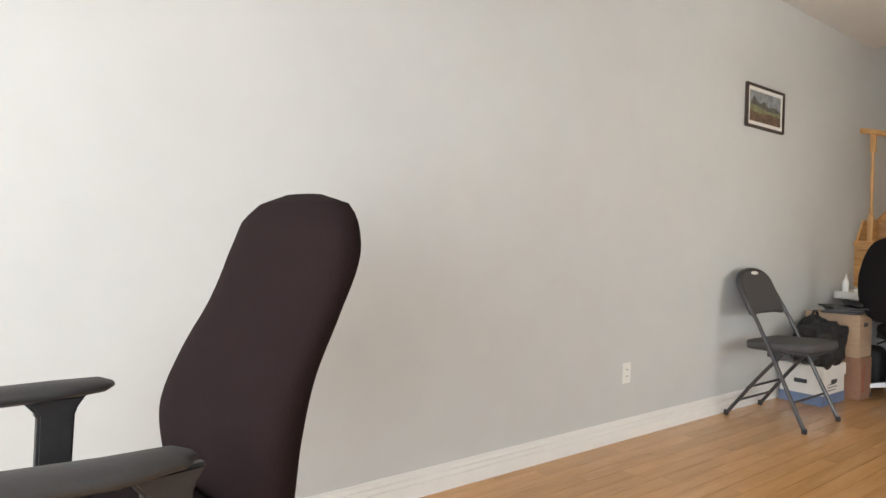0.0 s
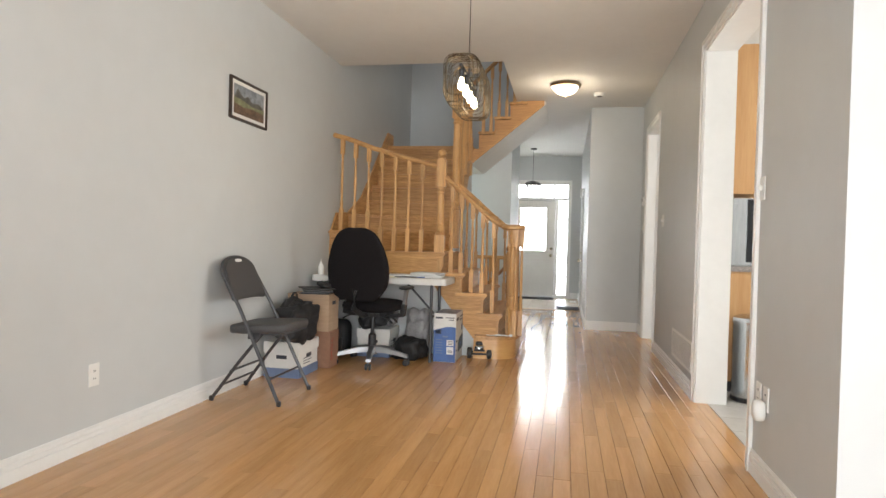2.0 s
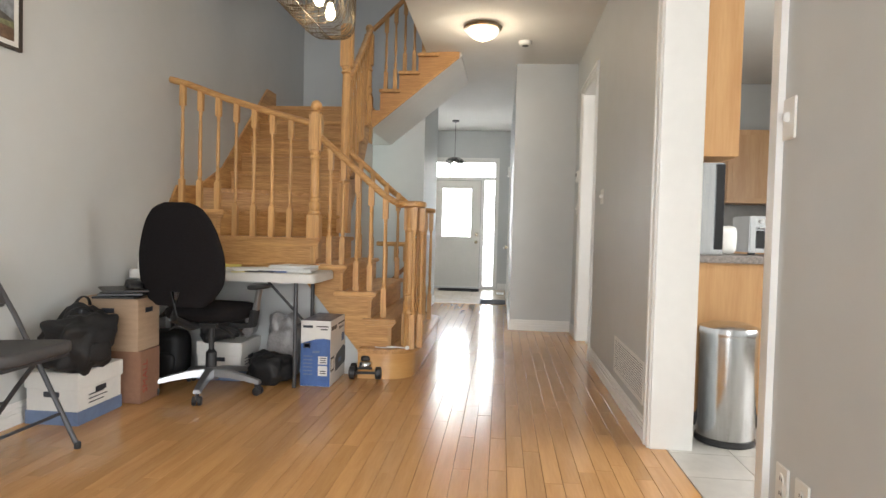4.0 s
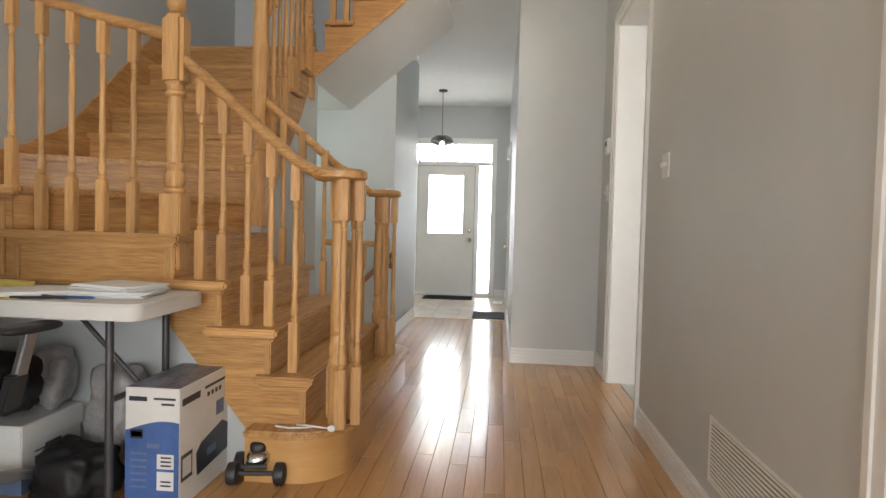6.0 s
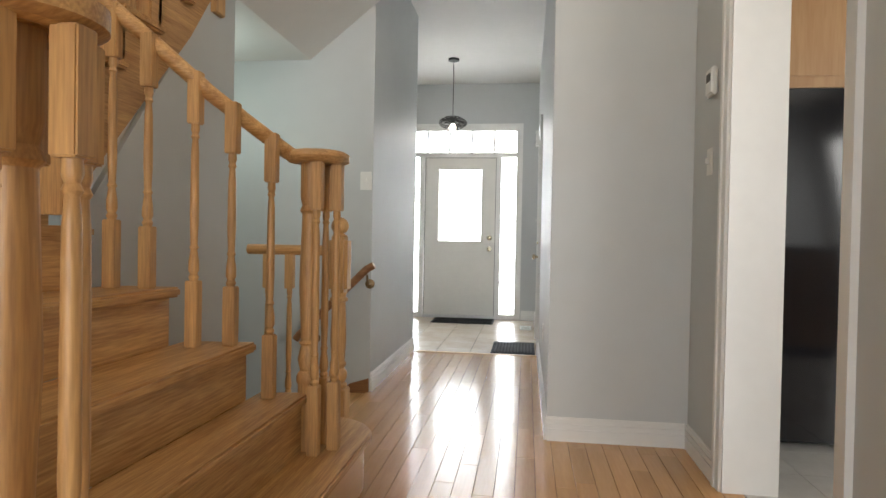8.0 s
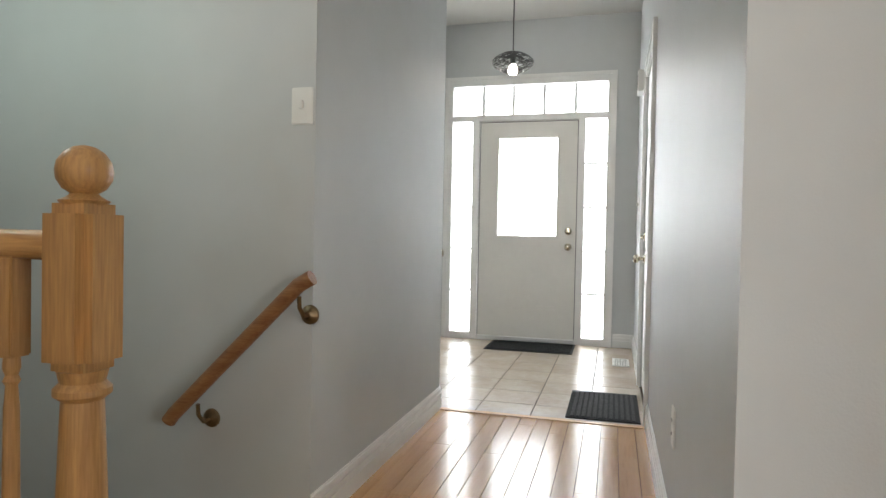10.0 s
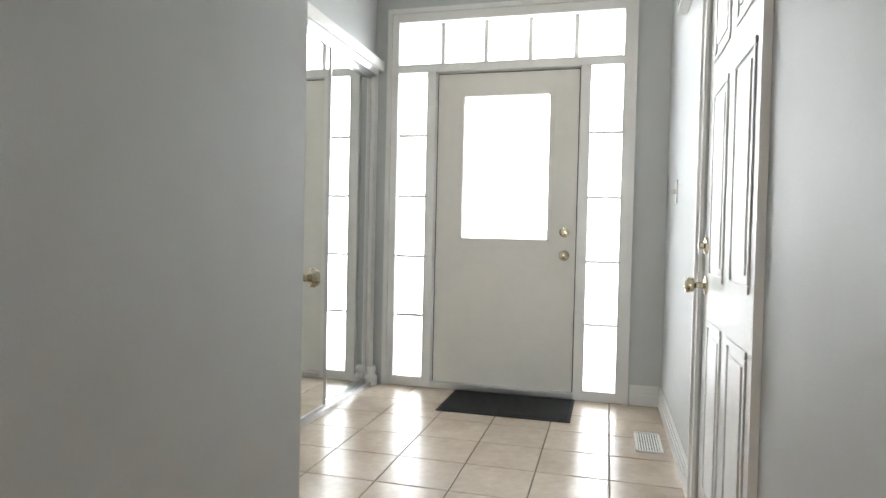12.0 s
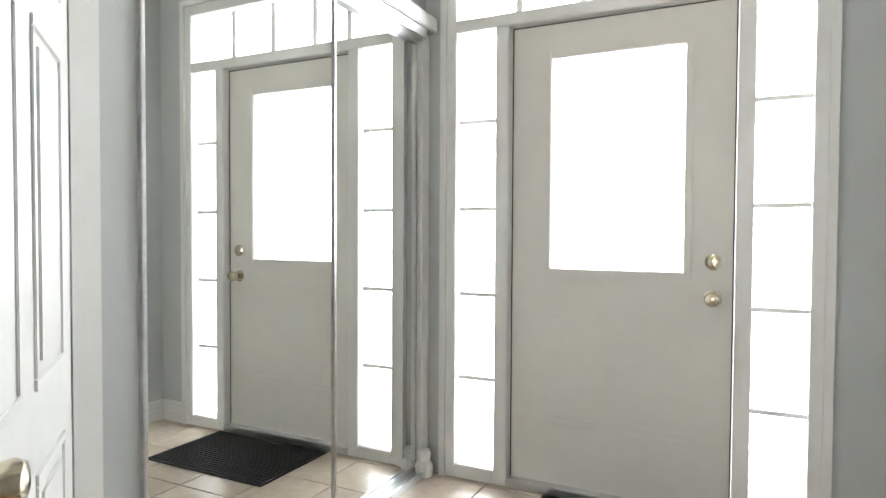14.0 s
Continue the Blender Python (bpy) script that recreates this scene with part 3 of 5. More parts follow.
def wriser(a, b, z0, z1):
    d = (Vector((*b, 0)) - Vector((*a, 0))).normalized()
    length = math.hypot(b[0] - a[0], b[1] - a[1])
    ob = part("riser", box(0, length, -0.016, 0, 0, z1 - z0), OAK_X, st)
    ob.matrix_basis = pose(a[0], a[1], z0, 0, 0, math.degrees(math.atan2(d.y, d.x)))
wriser((XI, 1.27), (XS, 1.905), Z[4], Z[5] - 0.034)
wriser((XI, 1.27), (6.43, YL), Z[5], Z[6] - 0.034)
YI = 1.20
RUN, RISE = 0.222, 0.1955
for k in range(5):
    x, z = XI + RUN * k, Z[6] + RISE * (k + 1)
    last = k == 4
    tread_poly([(x, YI - 0.03), (x + RUN + 0.03 if not last else XW, YI - 0.03), (x + RUN + 0.03 if not last else XW, YL), (x, YL)], z, material=OAK_Y)
    part("riser", box(x + 0.025, x + 0.043, YI, YL, z - RISE, z - 0.034), OAK_Y, st)
ZL = Z[6] + RISE * 5
for k in range(5):
    y, z = 1.11 - 0.2 * k, ZL + 0.19 * (k + 1)
    tread_poly([(7.94, y), (XW, y), (XW, y - 0.23), (7.94, y - 0.23)], z, material=OAK_X)
    part("riser", box(7.97, XW, y - 0.043, y - 0.025, z - 0.19, z - 0.034), OAK_X, st)
# stringers
part("stringer", prism([(XS, 0.62, 0.19), (XS, YN[1] + 0.03, 0.19), (XS, YN[1] + 0.03, Z[1] - 0.034), (XS, YN[2] + 0.03, Z[1] - 0.034), (XS, YN[2] + 0.03, Z[2] - 0.034), (XS, YN[3] + 0.03, Z[2] - 0.034), (XS, YN[3] + 0.03, Z[3] - 0.034), (XS, YN[4] + 0.03, Z[3] - 0.034), (XS, YN[4] + 0.03, Z[4] - 0.034), (XS, 1.90, Z[4] - 0.034), (XS, 1.90, Z[5] - 0.034), (XS, YL, Z[5] - 0.034), (XS, YL, 0.80), (XS, 1.30, 0.775), (XS, 0.72, 0.06)], (0.03, 0, 0)), oak("oak_stringer", 1, (0.64, 0.37, 0.138)), st, "oak stringer with mitred step ends")
for k in range(1, 5):
    y = YN[k] + 0.03
    part("bracket", box(XS - 0.006, XS, y, y + 0.02, Z[k - 1], Z[k] - 0.05, bev=0.001), OAK_Z, st)
    ye = YN[k + 1] + 0.085 if k < 4 else 1.93
    part("return_nosing", box(XS - 0.052, XS - 0.001, y - 0.045, ye, Z[k] - 0.036, Z[k] + 0.001, bev=0.009), OAK_Y, st)
    part("tread_moulding", box(XS - 0.030, XS, y - 0.022, ye - 0.02, Z[k] - 0.062, Z[k] - 0.036, bev=0.008), OAK_Y, st)
part("return_nosing", box(XS - 0.052, XS - 0.001, 1.85, YL - 0.002, Z[5] - 0.036, Z[5] + 0.001, bev=0.009), OAK_Y, st)
part("tread_moulding", box(XS - 0.030, XS, 1.87, YL - 0.002, Z[5] - 0.062, Z[5] - 0.036, bev=0.008), OAK_Y, st)
part("wall_string", prism([(XS, YL - 0.02, 1.2), (6.1, YL - 0.02, 1.40), (6.45, YL - 0.02, 1.42), (6.9, YL - 0.02, 1.62), (7.95, YL - 0.02, 2.56), (8.2, YL - 0.02, 2.56), (8.2, YL - 0.02, 2.3), (7.05, YL - 0.02, 1.2)], (0, 0.018, 0)), OAK_X, st, "oak skirting rising along the wall")
part("inner_string", prism([(XI, YI, 1.08), (XI, YI, 1.55), (XI + 0.2, YI, 1.56), (XI + 0.2, YI, 1.75), (XI + 0.42, YI, 1.75), (XI + 0.42, YI, 1.95), (XI + 0.64, YI, 1.95), (XI + 0.64, YI, 2.14), (XI + 0.86, YI, 2.14), (XI + 0.86, YI, ZL - 0.03), (7.97, YI, ZL - 0.03), (7.97, YI, 2.12), (7.75, YI, 1.83)], (0, 0.03, 0)), OAK_X, st)
part("upper_string", prism([(7.97, 1.2, 2.16), (7.97, 0.27, 2.92), (7.97, 0.27, 3.18), (7.97, 0.50, 3.12), (7.97, 0.50, 2.91), (7.97, 0.70, 2.91), (7.97, 0.70, 2.72), (7.97, 0.90, 2.72), (7.97, 0.90, 2.53), (7.97, 1.10, 2.53), (7.97, 1.10, 2.35), (7.97, 1.2, 2.35)], (0.03, 0, 0)), oak("oak_upper_string", 1, (0.55, 0.30, 0.11)), st, "oak stringer of the upper flight")
part("string_moulding", prism([(7.955, 1.2, 2.14), (7.955, 0.27, 2.90), (7.955, 0.27, 2.93), (7.955, 1.2, 2.17)], (0.02, 0, 0)), OAK_Y, st)
for y0, y1, z0, z1 in ((1.17, 1.20, 0.80, 0.95), (1.86, 1.89, 0.80, 0.95), (1.20, 1.86, 0.80, 0.815), (1.93, 2.32, 1.12, 1.14), (1.93, 1.95, 0.82, 1.12)):
    part("panel_moulding", box(XS - 0.008, XS, y0, y1, z0, z1, bev=0.002), OAK_Y if y1 - y0 > 0.1 else OAK_Z, st)
# plaster soffits
bm = prism([(8.0, 1.2, 2.15), (8.0, 0.25, 2.92), (8.0, 0.25, 2.965), (8.0, 1.2, 2.30)], (XW - 8.0, 0, 0))
bx(bm, 8.0, XW, 1.2, YL, 2.15, 2.34)
prism([(XI + 0.1, YI + 0.03, 1.10), (8.0, YI + 0.03, 2.11), (8.0, YI + 0.03, 2.2), (XI + 0.1, YI + 0.03, 1.3)], (0, YL - YI - 0.03, 0), bm)
setting("soffit", bm, CEIL, "white plaster soffit under the stair flights", "ceiling")
# brighter paint than the ceiling's imitates light from the stairwell on the bulkhead
setting("bulkhead", box(XW + 0.01, 9.90, 0.66, YH, 2.80, ZC - 0.001), WHITE, "short bulkhead under the ceiling, whitened for light falling on it", "ceiling")
bm = box(XI, 8.16, YI + 0.005, YI + 0.03, 0.0, 1.12)
prism([(XI + 0.12, YI + 0.006, 1.12), (8.16, YI + 0.006, 1.12), (8.16, YI + 0.006, 2.14), (7.99, YI + 0.006, 2.14)], (0, 0.022, 0), bm)
setting("wall_stair_side", bm, PAINT, "grey wall under the inner flight", "wall")

# balusters and newels
def baluster_mesh(h, name="baluster"):
    """Square foot and head, turned middle."""
    s = 0.0205
    bm = box(-s, s, -s, s, 0, 0.22 * h + 0.02, bev=0.003)
    zt = h - 0.17
    bx(bm, -s, s, -s, s, zt, h, bev=0.003)
    a = 0.22 * h + 0.02
    prof = [(0.013, a), (0.017, a + 0.012), (0.012, a + 0.022), (0.017, a + 0.034), (0.0165, a + 0.06), (0.011, a + 0.10), (0.015, a + 0.108), (0.011, a + 0.118), (0.0145, a + 0.2), (0.0125, zt - 0.09), (0.0095, zt - 0.05), (0.014, zt - 0.042), (0.010, zt - 0.032), (0.014, zt - 0.02), (0.013, zt)]
    lathe(prof, 12, None, bm)
    return mesh_of(name, bm, OAK_Z)
BAL = {}
def baluster(x, y, z0, z1, parent=None):
    key = round(z1 - z0, 2)
    if key not in BAL:
        BAL[key] = baluster_mesh(key)
    return share("baluster", BAL[key], parent or st, pose(x, y, z0))
def newel(x, y, z0, z1, block0, block1, s=0.048, ball=True, parent=None):
    """block0: height of the lower square, block1: length of the upper one."""
    h = z1 - z0
    bm = box(-s, s, -s, s, 0, block0, bev=0.005)
    q = s / 0.044
    top = h - (0.085 * q if ball else 0.0)
    bx(bm, -s, s, -s, s, top - block1, top, bev=0.017)
    a, b = block0, top - block1
    lathe([(s * 0.78, a), (s * 0.95, a + 0.01), (s * 0.95, a + 0.022), (s * 0.7, a + 0.03), (s * 0.9, a + 0.05), (s * 0.9, a + 0.08), (s * 0.66, a + 0.10), (s * 0.82, a + 0.115), (s * 0.82, a + 0.125), (s * 0.66, a + 0.135), (s * 0.8, (a + b) / 2), (s * 0.66, b - 0.05), (s * 0.9, b - 0.04), (s * 0.9, b - 0.03), (s * 0.7, b - 0.02), (s * 0.8, b)], 24, None, bm)
    if ball:
        lathe([(s * 0.62, top - 0.004), (s * 0.8, top + 0.005), (s * 0.55, top + 0.011), (s * 0.42, top + 0.015 * q), (s * 0.66, top + 0.022 * q), (s * 0.84, top + 0.035 * q), (s * 0.88, top + 0.048 * q), (s * 0.82, top + 0.062 * q), (s * 0.62, top + 0.075 * q), (s * 0.34, top + 0.083 * q), (s * 0.05, top + 0.086 * q)], 24, None, bm)
    ob = part("newel_post", bm, OAK_Z, parent or st, "turned oak newel post")
    ob.matrix_basis = pose(x, y, z0)
    return ob
def rail(points, parent=None, r=0.03):
    return part("handrail", tube(points, r, 14, squash=0.85), OAK_Y, parent or st, "rounded oak handrail")
XR = XS + 0.06
newel(XR, 1.19, 0.86, 2.05, 0.33, 0.30)
rail([(XR, YL, 2.20), (XR, 2.2, 2.165), (XR, 1.9, 2.06), (XR, 1.5, 1.945), (XR, 1.24, 1.88)])
for k in range(7):
    y = 2.24 - k * 0.143
    z = 1.88 + (y - 1.24) * 0.29
    baluster(XR, y, Z[5] if y > 1.92 else Z[4], z)
def volute(x, y, z, turn):
    """A rail end that curls level round the starting newel."""
    pts = []
    for k in range(20):
        a = radians(turn + k * 16)
        r = 0.10 - k * 0.0028
        pts.append((x + r * math.cos(a), y + r * math.sin(a), z))
    return pts
rail([(XR, 1.15, 1.77), (XR, 0.95, 1.60), (XR, 0.75, 1.425), (XR, 0.64, 1.335), (XR, 0.56, 1.295), (XR, 0.50, 1.285)])
part("volute", tube(volute(XR - 0.005, 0.45, 1.283, 60), 0.031, 12, squash=0.8), OAK_Y, st, "curled oak rail end")
part("volute_cap", lathe([(0.095, 1.262), (0.112, 1.27), (0.112, 1.298), (0.095, 1.308)], 28, pose(XR - 0.005, 0.45, 0)), OAK_Y, st)
for y, k in ((1.07, 3), (0.97, 3), (0.86, 2), (0.755, 2), (0.645, 1)):
    baluster(XR, y, Z[k], 1.283 + max(0, (y - 0.58)) * 0.86)
def starting_newel(x, y):
    s = 0.036
    bm = lathe([(s, Z[0]), (s, Z[0] + 0.24), (s * 1.15, Z[0] + 0.25), (s * 1.15, Z[0] + 0.27), (s * 0.8, Z[0] + 0.29), (s * 1.05, Z[0] + 0.33), (s * 0.75, Z[0] + 0.38), (s * 0.95, Z[0] + 0.39), (s * 0.75, Z[0] + 0.40), (s, Z[0] + 0.6), (s * 0.8, 1.08), (s * 1.05, 1.09), (s * 0.8, 1.11), (s, 1.14), (s, 1.262)], 24)
    ob = part("newel_post", bm, OAK_Z, st, "turned oak newel under the curled rail end")
    ob.matrix_basis = pose(x, y, 0)
starting_newel(XR - 0.005, 0.45)
for a in (205, 270, 330, 30):
    baluster(XR - 0.005 + 0.085 * math.cos(radians(a)), 0.45 + 0.085 * math.sin(radians(a)), Z[0], 1.265)
# inner rail of the first flight
XJ = XI + 0.0
newel(XJ, 1.23, 1.05, 2.95, 0.45, 0.40, s=0.055, ball=False)
rail([(XJ + 0.03, 1.2, 1.80), (XJ + 0.08, 1.0, 1.63), (XJ + 0.17, 0.82, 1.46), (XJ + 0.28, 0.69, 1.35), (XJ + 0.36, 0.63, 1.295), (XJ + 0.40, 0.61, 1.283)])
VX, VY = 7.475, 0.53
part("volute", tube(volute(VX, VY, 1.283, 120), 0.031, 12, squash=0.8), OAK_Y, st, "curled oak rail end")
part("volute_cap", lathe([(0.088, 1.262), (0.104, 1.27), (0.104, 1.296), (0.088, 1.305)], 28, pose(VX, VY, 0)), OAK_Y, st)
starting_newel(7.455, 0.56)
for x, y in ((7.53, 0.525), (7.47, 0.465), (7.395, 0.515)):
    baluster(x, y, Z[0], 1.265)
for x, y, k in ((7.10, 1.09, 3), (7.12, 0.98, 3), (7.19, 0.86, 2), (7.24, 0.755, 2), (7.34, 0.66, 1)):
    baluster(x, y, Z[k], 1.283 + max(0, (y - 0.58)) * 0.86)
# middle and upper flights
newel(7.97, 1.23, 2.0, 3.25, 0.5, 0.35, s=0.048)
rail([(XJ, 1.215, 2.42), (7.5, 1.215, 2.80), (7.94, 1.215, 3.18)])
for k in range(8):
    x = XI + 0.10 + k * 0.108
    baluster(x, 1.225, Z[6] + RISE * (1 + int((x - XI) / RUN)), 2.42 + (x - XJ) * 0.86)
rail([(8.0, 1.2, 3.2), (8.0, 0.7, 3.68), (8.0, 0.3, 4.06)])
for k in range(8):
    y = 1.05 - k * 0.1
    baluster(8.0, y, ZL + 0.19 * (1 + int((1.11 - y) / 0.2)), 3.2 + (1.2 - y) * 0.955)

# basement guard rail and stair
gd = thing("guard_rail", "oak guard rail beside the basement stair", "railing")
XG = 8.226
newel(XG, 0.683, 0.0, 1.094, 0.26, 0.27, s=0.049, parent=gd)
part("handrail", tube([(XG, 0.73, 0.931), (XG, 1.15, 0.931)], 0.030, 14, squash=0.85), OAK_Y, gd)
for y in (0.832, 0.935, 1.048):
    baluster(XG, y, 0.0, 0.912, gd)
bs = thing("basement_stair", "oak basement steps going down", "staircase")
for k in range(6):
    part("tread", box(XO + 0.01, XW - 0.02, 0.72 + 0.23 * k - (0.03 if k else 0), 0.97 + 0.23 * k, -0.20 * k - 0.045, -0.20 * k - 0.006 if k else -0.005, bev=0.006), OAK_X, bs)
    part("riser", box(XO + 0.01, XW - 0.02, 0.96 + 0.23 * k, 0.975 + 0.23 * k, -0.20 * (k + 1), -0.20 * k - 0.045), OAK_X, bs)
part("skirting", prism([(XW - 0.018, 0.775, 0.09), (XW - 0.018, 0.90, 0.05), (XW - 0.018, 2.3, -1.15), (XW - 0.018, 2.3, -1.5), (XW - 0.018, 0.775, -0.2)], (0.016, 0, 0)), OAK_DARK, bs, "dark oak skirting along the wall")
hr = thing("wall_handrail", "round oak handrail on brass wall brackets", "handrail")
part("rail", tube([(XW - 0.075, 0.735, 0.825), (XW - 0.075, 0.78, 0.80), (XW - 0.075, 1.226, 0.36), (XW - 0.075, 1.245, 0.335)], 0.024, 14), OAK_DARK, hr)
for y, z in ((0.778, 0.70), (1.135, 0.335)):
    part("bracket", tube([(XW, y, z), (XW - 0.045, y, z), (XW - 0.072, y, z + 0.03), (XW - 0.075, y, z + 0.065)], 0.007, 8), ANTIQUE, hr, "antique brass bracket")
    part("rosette", lathe([(0.032, 0), (0.03, 0.006), (0.018, 0.012), (0.01, 0.016)], 18, Matrix.Translation((XW, y, z)) @ Matrix.Rotation(radians(-90), 4, "Y")), ANTIQUE, hr)

# ---- chairs ----
def ring_loft(rows, segs=28, power=3.0):
    """rows: (centre, half width along y, half depth along x); soft-cornered sections joined upwards."""
    bm = bmesh.new()
    def sp(c):
        return math.copysign(abs(c) ** (2 / power), c)
    rings = [[bm.verts.new((cx + hd * sp(math.cos(2 * math.pi * k / segs)), hw * sp(math.sin(2 * math.pi * k / segs)), cz)) for k in range(segs)] for (cx, cz), hw, hd in rows]
    for a, b in zip(rings, rings[1:]):
        for k in range(segs):
            bm.faces.new((a[k], a[(k + 1) % segs], b[(k + 1) % segs], b[k]))
    bm.faces.new(rings[0][::-1])
    bm.faces.new(rings[-1])
    return bm


def spline(keys, n):
    """Smooth values between keys (first column is the position)."""
    out = []
    ks = [k[0] for k in keys]
    for i in range(n + 1):
        t = ks[0] + (ks[-1] - ks[0]) * i / n
        j = max(0, min(len(ks) - 2, sum(1 for q in ks if q <= t) - 1))
        u = (t - ks[j]) / (ks[j + 1] - ks[j])
        a, b, c, d = keys[max(j - 1, 0)], keys[j], keys[j + 1], keys[min(j + 2, len(keys) - 1)]
        out.append((t, *[0.5 * (2 * b[q] + (c[q] - a[q]) * u + (2 * a[q] - 5 * b[q] + 4 * c[q] - d[q]) * u * u + (3 * b[q] - a[q] - 3 * c[q] + d[q]) * u ** 3) for q in range(1, len(b))]))
    return out


def office_chair(label, m, back, fabric, base_mat, arms, seat_z=0.50, arm_z=0.75):
    """Faces its own -x. back: rows of height, centre x, half width, half depth."""
    c = thing("office_chair", label, "chair", m)
    part("backrest", ring_loft([((x, z), w, d) for z, x, w, d in spline(back, 34)]), fabric, c, "curved upholstered backrest", smooth=60)
    part("seat", blob(0.25, 0.255, 0.055, pose(-0.02, 0, seat_z), power=3.6, segs=32), fabric, c, "padded upholstered seat", smooth=60)
    part("seat_pan", box(-0.17, 0.17, -0.15, 0.15, seat_z - 0.085, seat_z - 0.045, bev=0.012), BLACKP, c)
    part("back_bar", tube([(0.05, 0, seat_z - 0.07), (0.22, 0, seat_z - 0.07), (back[0][1] + 0.06, 0, seat_z), (back[1][1] + 0.05, 0, back[1][0] + 0.05)], 0.026, 10), BLACKP, c)
    part("gas_column", lathe([(0.035, 0.10), (0.035, 0.26), (0.026, 0.27), (0.018, 0.28), (0.018, seat_z - 0.08)], 16), BLACKP, c)
    part("hub", lathe([(0.05, 0.085), (0.055, 0.10), (0.05, 0.15), (0.036, 0.165)], 18), base_mat, c)
    cast = []
    for k in range(5):
        a = radians(72 * k + 20)
        u = Vector((math.cos(a), math.sin(a), 0))
        w = Vector((-u.y, u.x, 0))
        bm = bmesh.new()
        rows = []
        for t, z, hw, hh in ((0.03, 0.13, 0.034, 0.026), (0.14, 0.125, 0.030, 0.022), (0.26, 0.105, 0.026, 0.017), (0.35, 0.085, 0.024, 0.013)):
            rows.append([bm.verts.new(u * t + w * sy * hw + Vector((0, 0, z + sz * hh))) for sy, sz in ((-1, -1), (1, -1), (0.75, 1), (-0.75, 1))])
        for p, q in zip(rows, rows[1:]):
            for i in range(4):
                bm.faces.new((p[i], p[(i + 1) % 4], q[(i + 1) % 4], q[i]))
        bm.faces.new(rows[0][::-1])
        bm.faces.new(rows[-1])
        bmesh.ops.bevel(bm, geom=bm.edges[:], offset=0.004, segments=2, affect="EDGES")
        part("base_arm", bm, base_mat, c)
        for s in (-1, 1):
            mm = Matrix.Translation(u * 0.335 + w * 0.017 * s + Vector((0, 0, 0.0285))) @ Matrix.Rotation(a, 4, "Z") @ Matrix.Rotation(radians(90), 4, "X")
            part("wheel", lathe([(0.018, -0.011), (0.027, -0.009), (0.0285, 0), (0.027, 0.009), (0.018, 0.011)], 18, mm), BLACKP, c)
        part("caster_fork", box(-0.022, 0.022, -0.008, 0.008, 0.03, 0.075, bev=0.004, m=Matrix.Translation(u * 0.335) @ Matrix.Rotation(a, 4, "Z")), BLACKP, c)
    if arms == "silver":
        for s in (-1, 1):
            y = s * 0.285
            part("arm_pad", blob(0.115, 0.045, 0.016, pose(-0.10, y, arm_z - 0.016), power=3.4), BLACKP, c, "black moulded armrest pad", smooth=60)
            part("arm_post", prism([(-0.125, y - 0.014, arm_z - 0.03), (-0.075, y - 0.014, arm_z - 0.03), (-0.02, y - 0.014, seat_z - 0.02), (-0.07, y - 0.014, seat_z - 0.02)], (0, 0.028, 0), bev=0.006), SILVER, c, "slanted silver armrest post")
            part("arm_sleeve", prism([(-0.085, y - 0.02, seat_z + 0.02), (-0.015, y - 0.02, seat_z + 0.02), (0.02, y - 0.02, seat_z - 0.09), (-0.05, y - 0.02, seat_z - 0.09)], (0, 0.04, 0), bev=0.007), BLACKP, c)
            part("arm_bracket", tube([(-0.01, y, seat_z - 0.075), (0.0, s * 0.22, seat_z - 0.085), (0.02, s * 0.10, seat_z - 0.075)], 0.018, 8), BLACKP, c)
    elif arms:
        for s in (-1, 1):
            y = s * 0.30
            pad = [((x, 0), w, d) for x, w, d in ((-0.36, 0.03, 0.008), (-0.33, 0.044, 0.016), (-0.20, 0.050, 0.021), (-0.05, 0.050, 0.021), (0.05, 0.042, 0.017), (0.075, 0.02, 0.007))]
            bm = bmesh.new()
            rings = []
            for (x, _), w, d in pad:
                x += 0.08 if s > 0 else 0.0
                zz = arm_z - 0.010 + max(0.0, -0.1 - x) * 0.12
                rings.append([bm.verts.new((x, y + w * math.cos(2 * math.pi * k / 16), zz + d * math.sin(2 * math.pi * k / 16))) for k in range(16)])
            for p, q in zip(rings, rings[1:]):
                for k in range(16):
                    bm.faces.new((p[k], p[(k + 1) % 16], q[(k + 1) % 16], q[k]))
            bm.faces.new(rings[0][::-1])
            bm.faces.new(rings[-1])
            part("arm_pad", bm, GREYP, c, "grey moulded armrest pad", smooth=60)
            bm = prism([(-0.03, y - 0.014, arm_z - 0.025), (0.10, y - 0.014, arm_z - 0.025), (0.075, y - 0.014, arm_z - 0.06), (0.065, y - 0.014, seat_z - 0.06), (-0.005, y - 0.014, seat_z - 0.06), (0.0, y - 0.014, arm_z - 0.06)], (0, 0.028, 0), bev=0.006)
            part("arm_post", bm, BLACKP, c)
            part("arm_bracket", tube([(0.03, y, seat_z - 0.055), (0.03, s * 0.24, seat_z - 0.075), (0.03, s * 0.10, seat_z - 0.075)], 0.02, 8), BLACKP, c)
    if arms != "plain":
        for s, e in ((1, 0.0), (-1, 0.0), (1, 0.10)):
            part("lever", tube([(0.0 + e, s * 0.10, seat_z - 0.075), (0.05 + e, s * 0.22, seat_z - 0.10), (0.07 + e, s * 0.27, seat_z - 0.13)], 0.012, 8, squash=0.6), BLACKP, c)
    return c


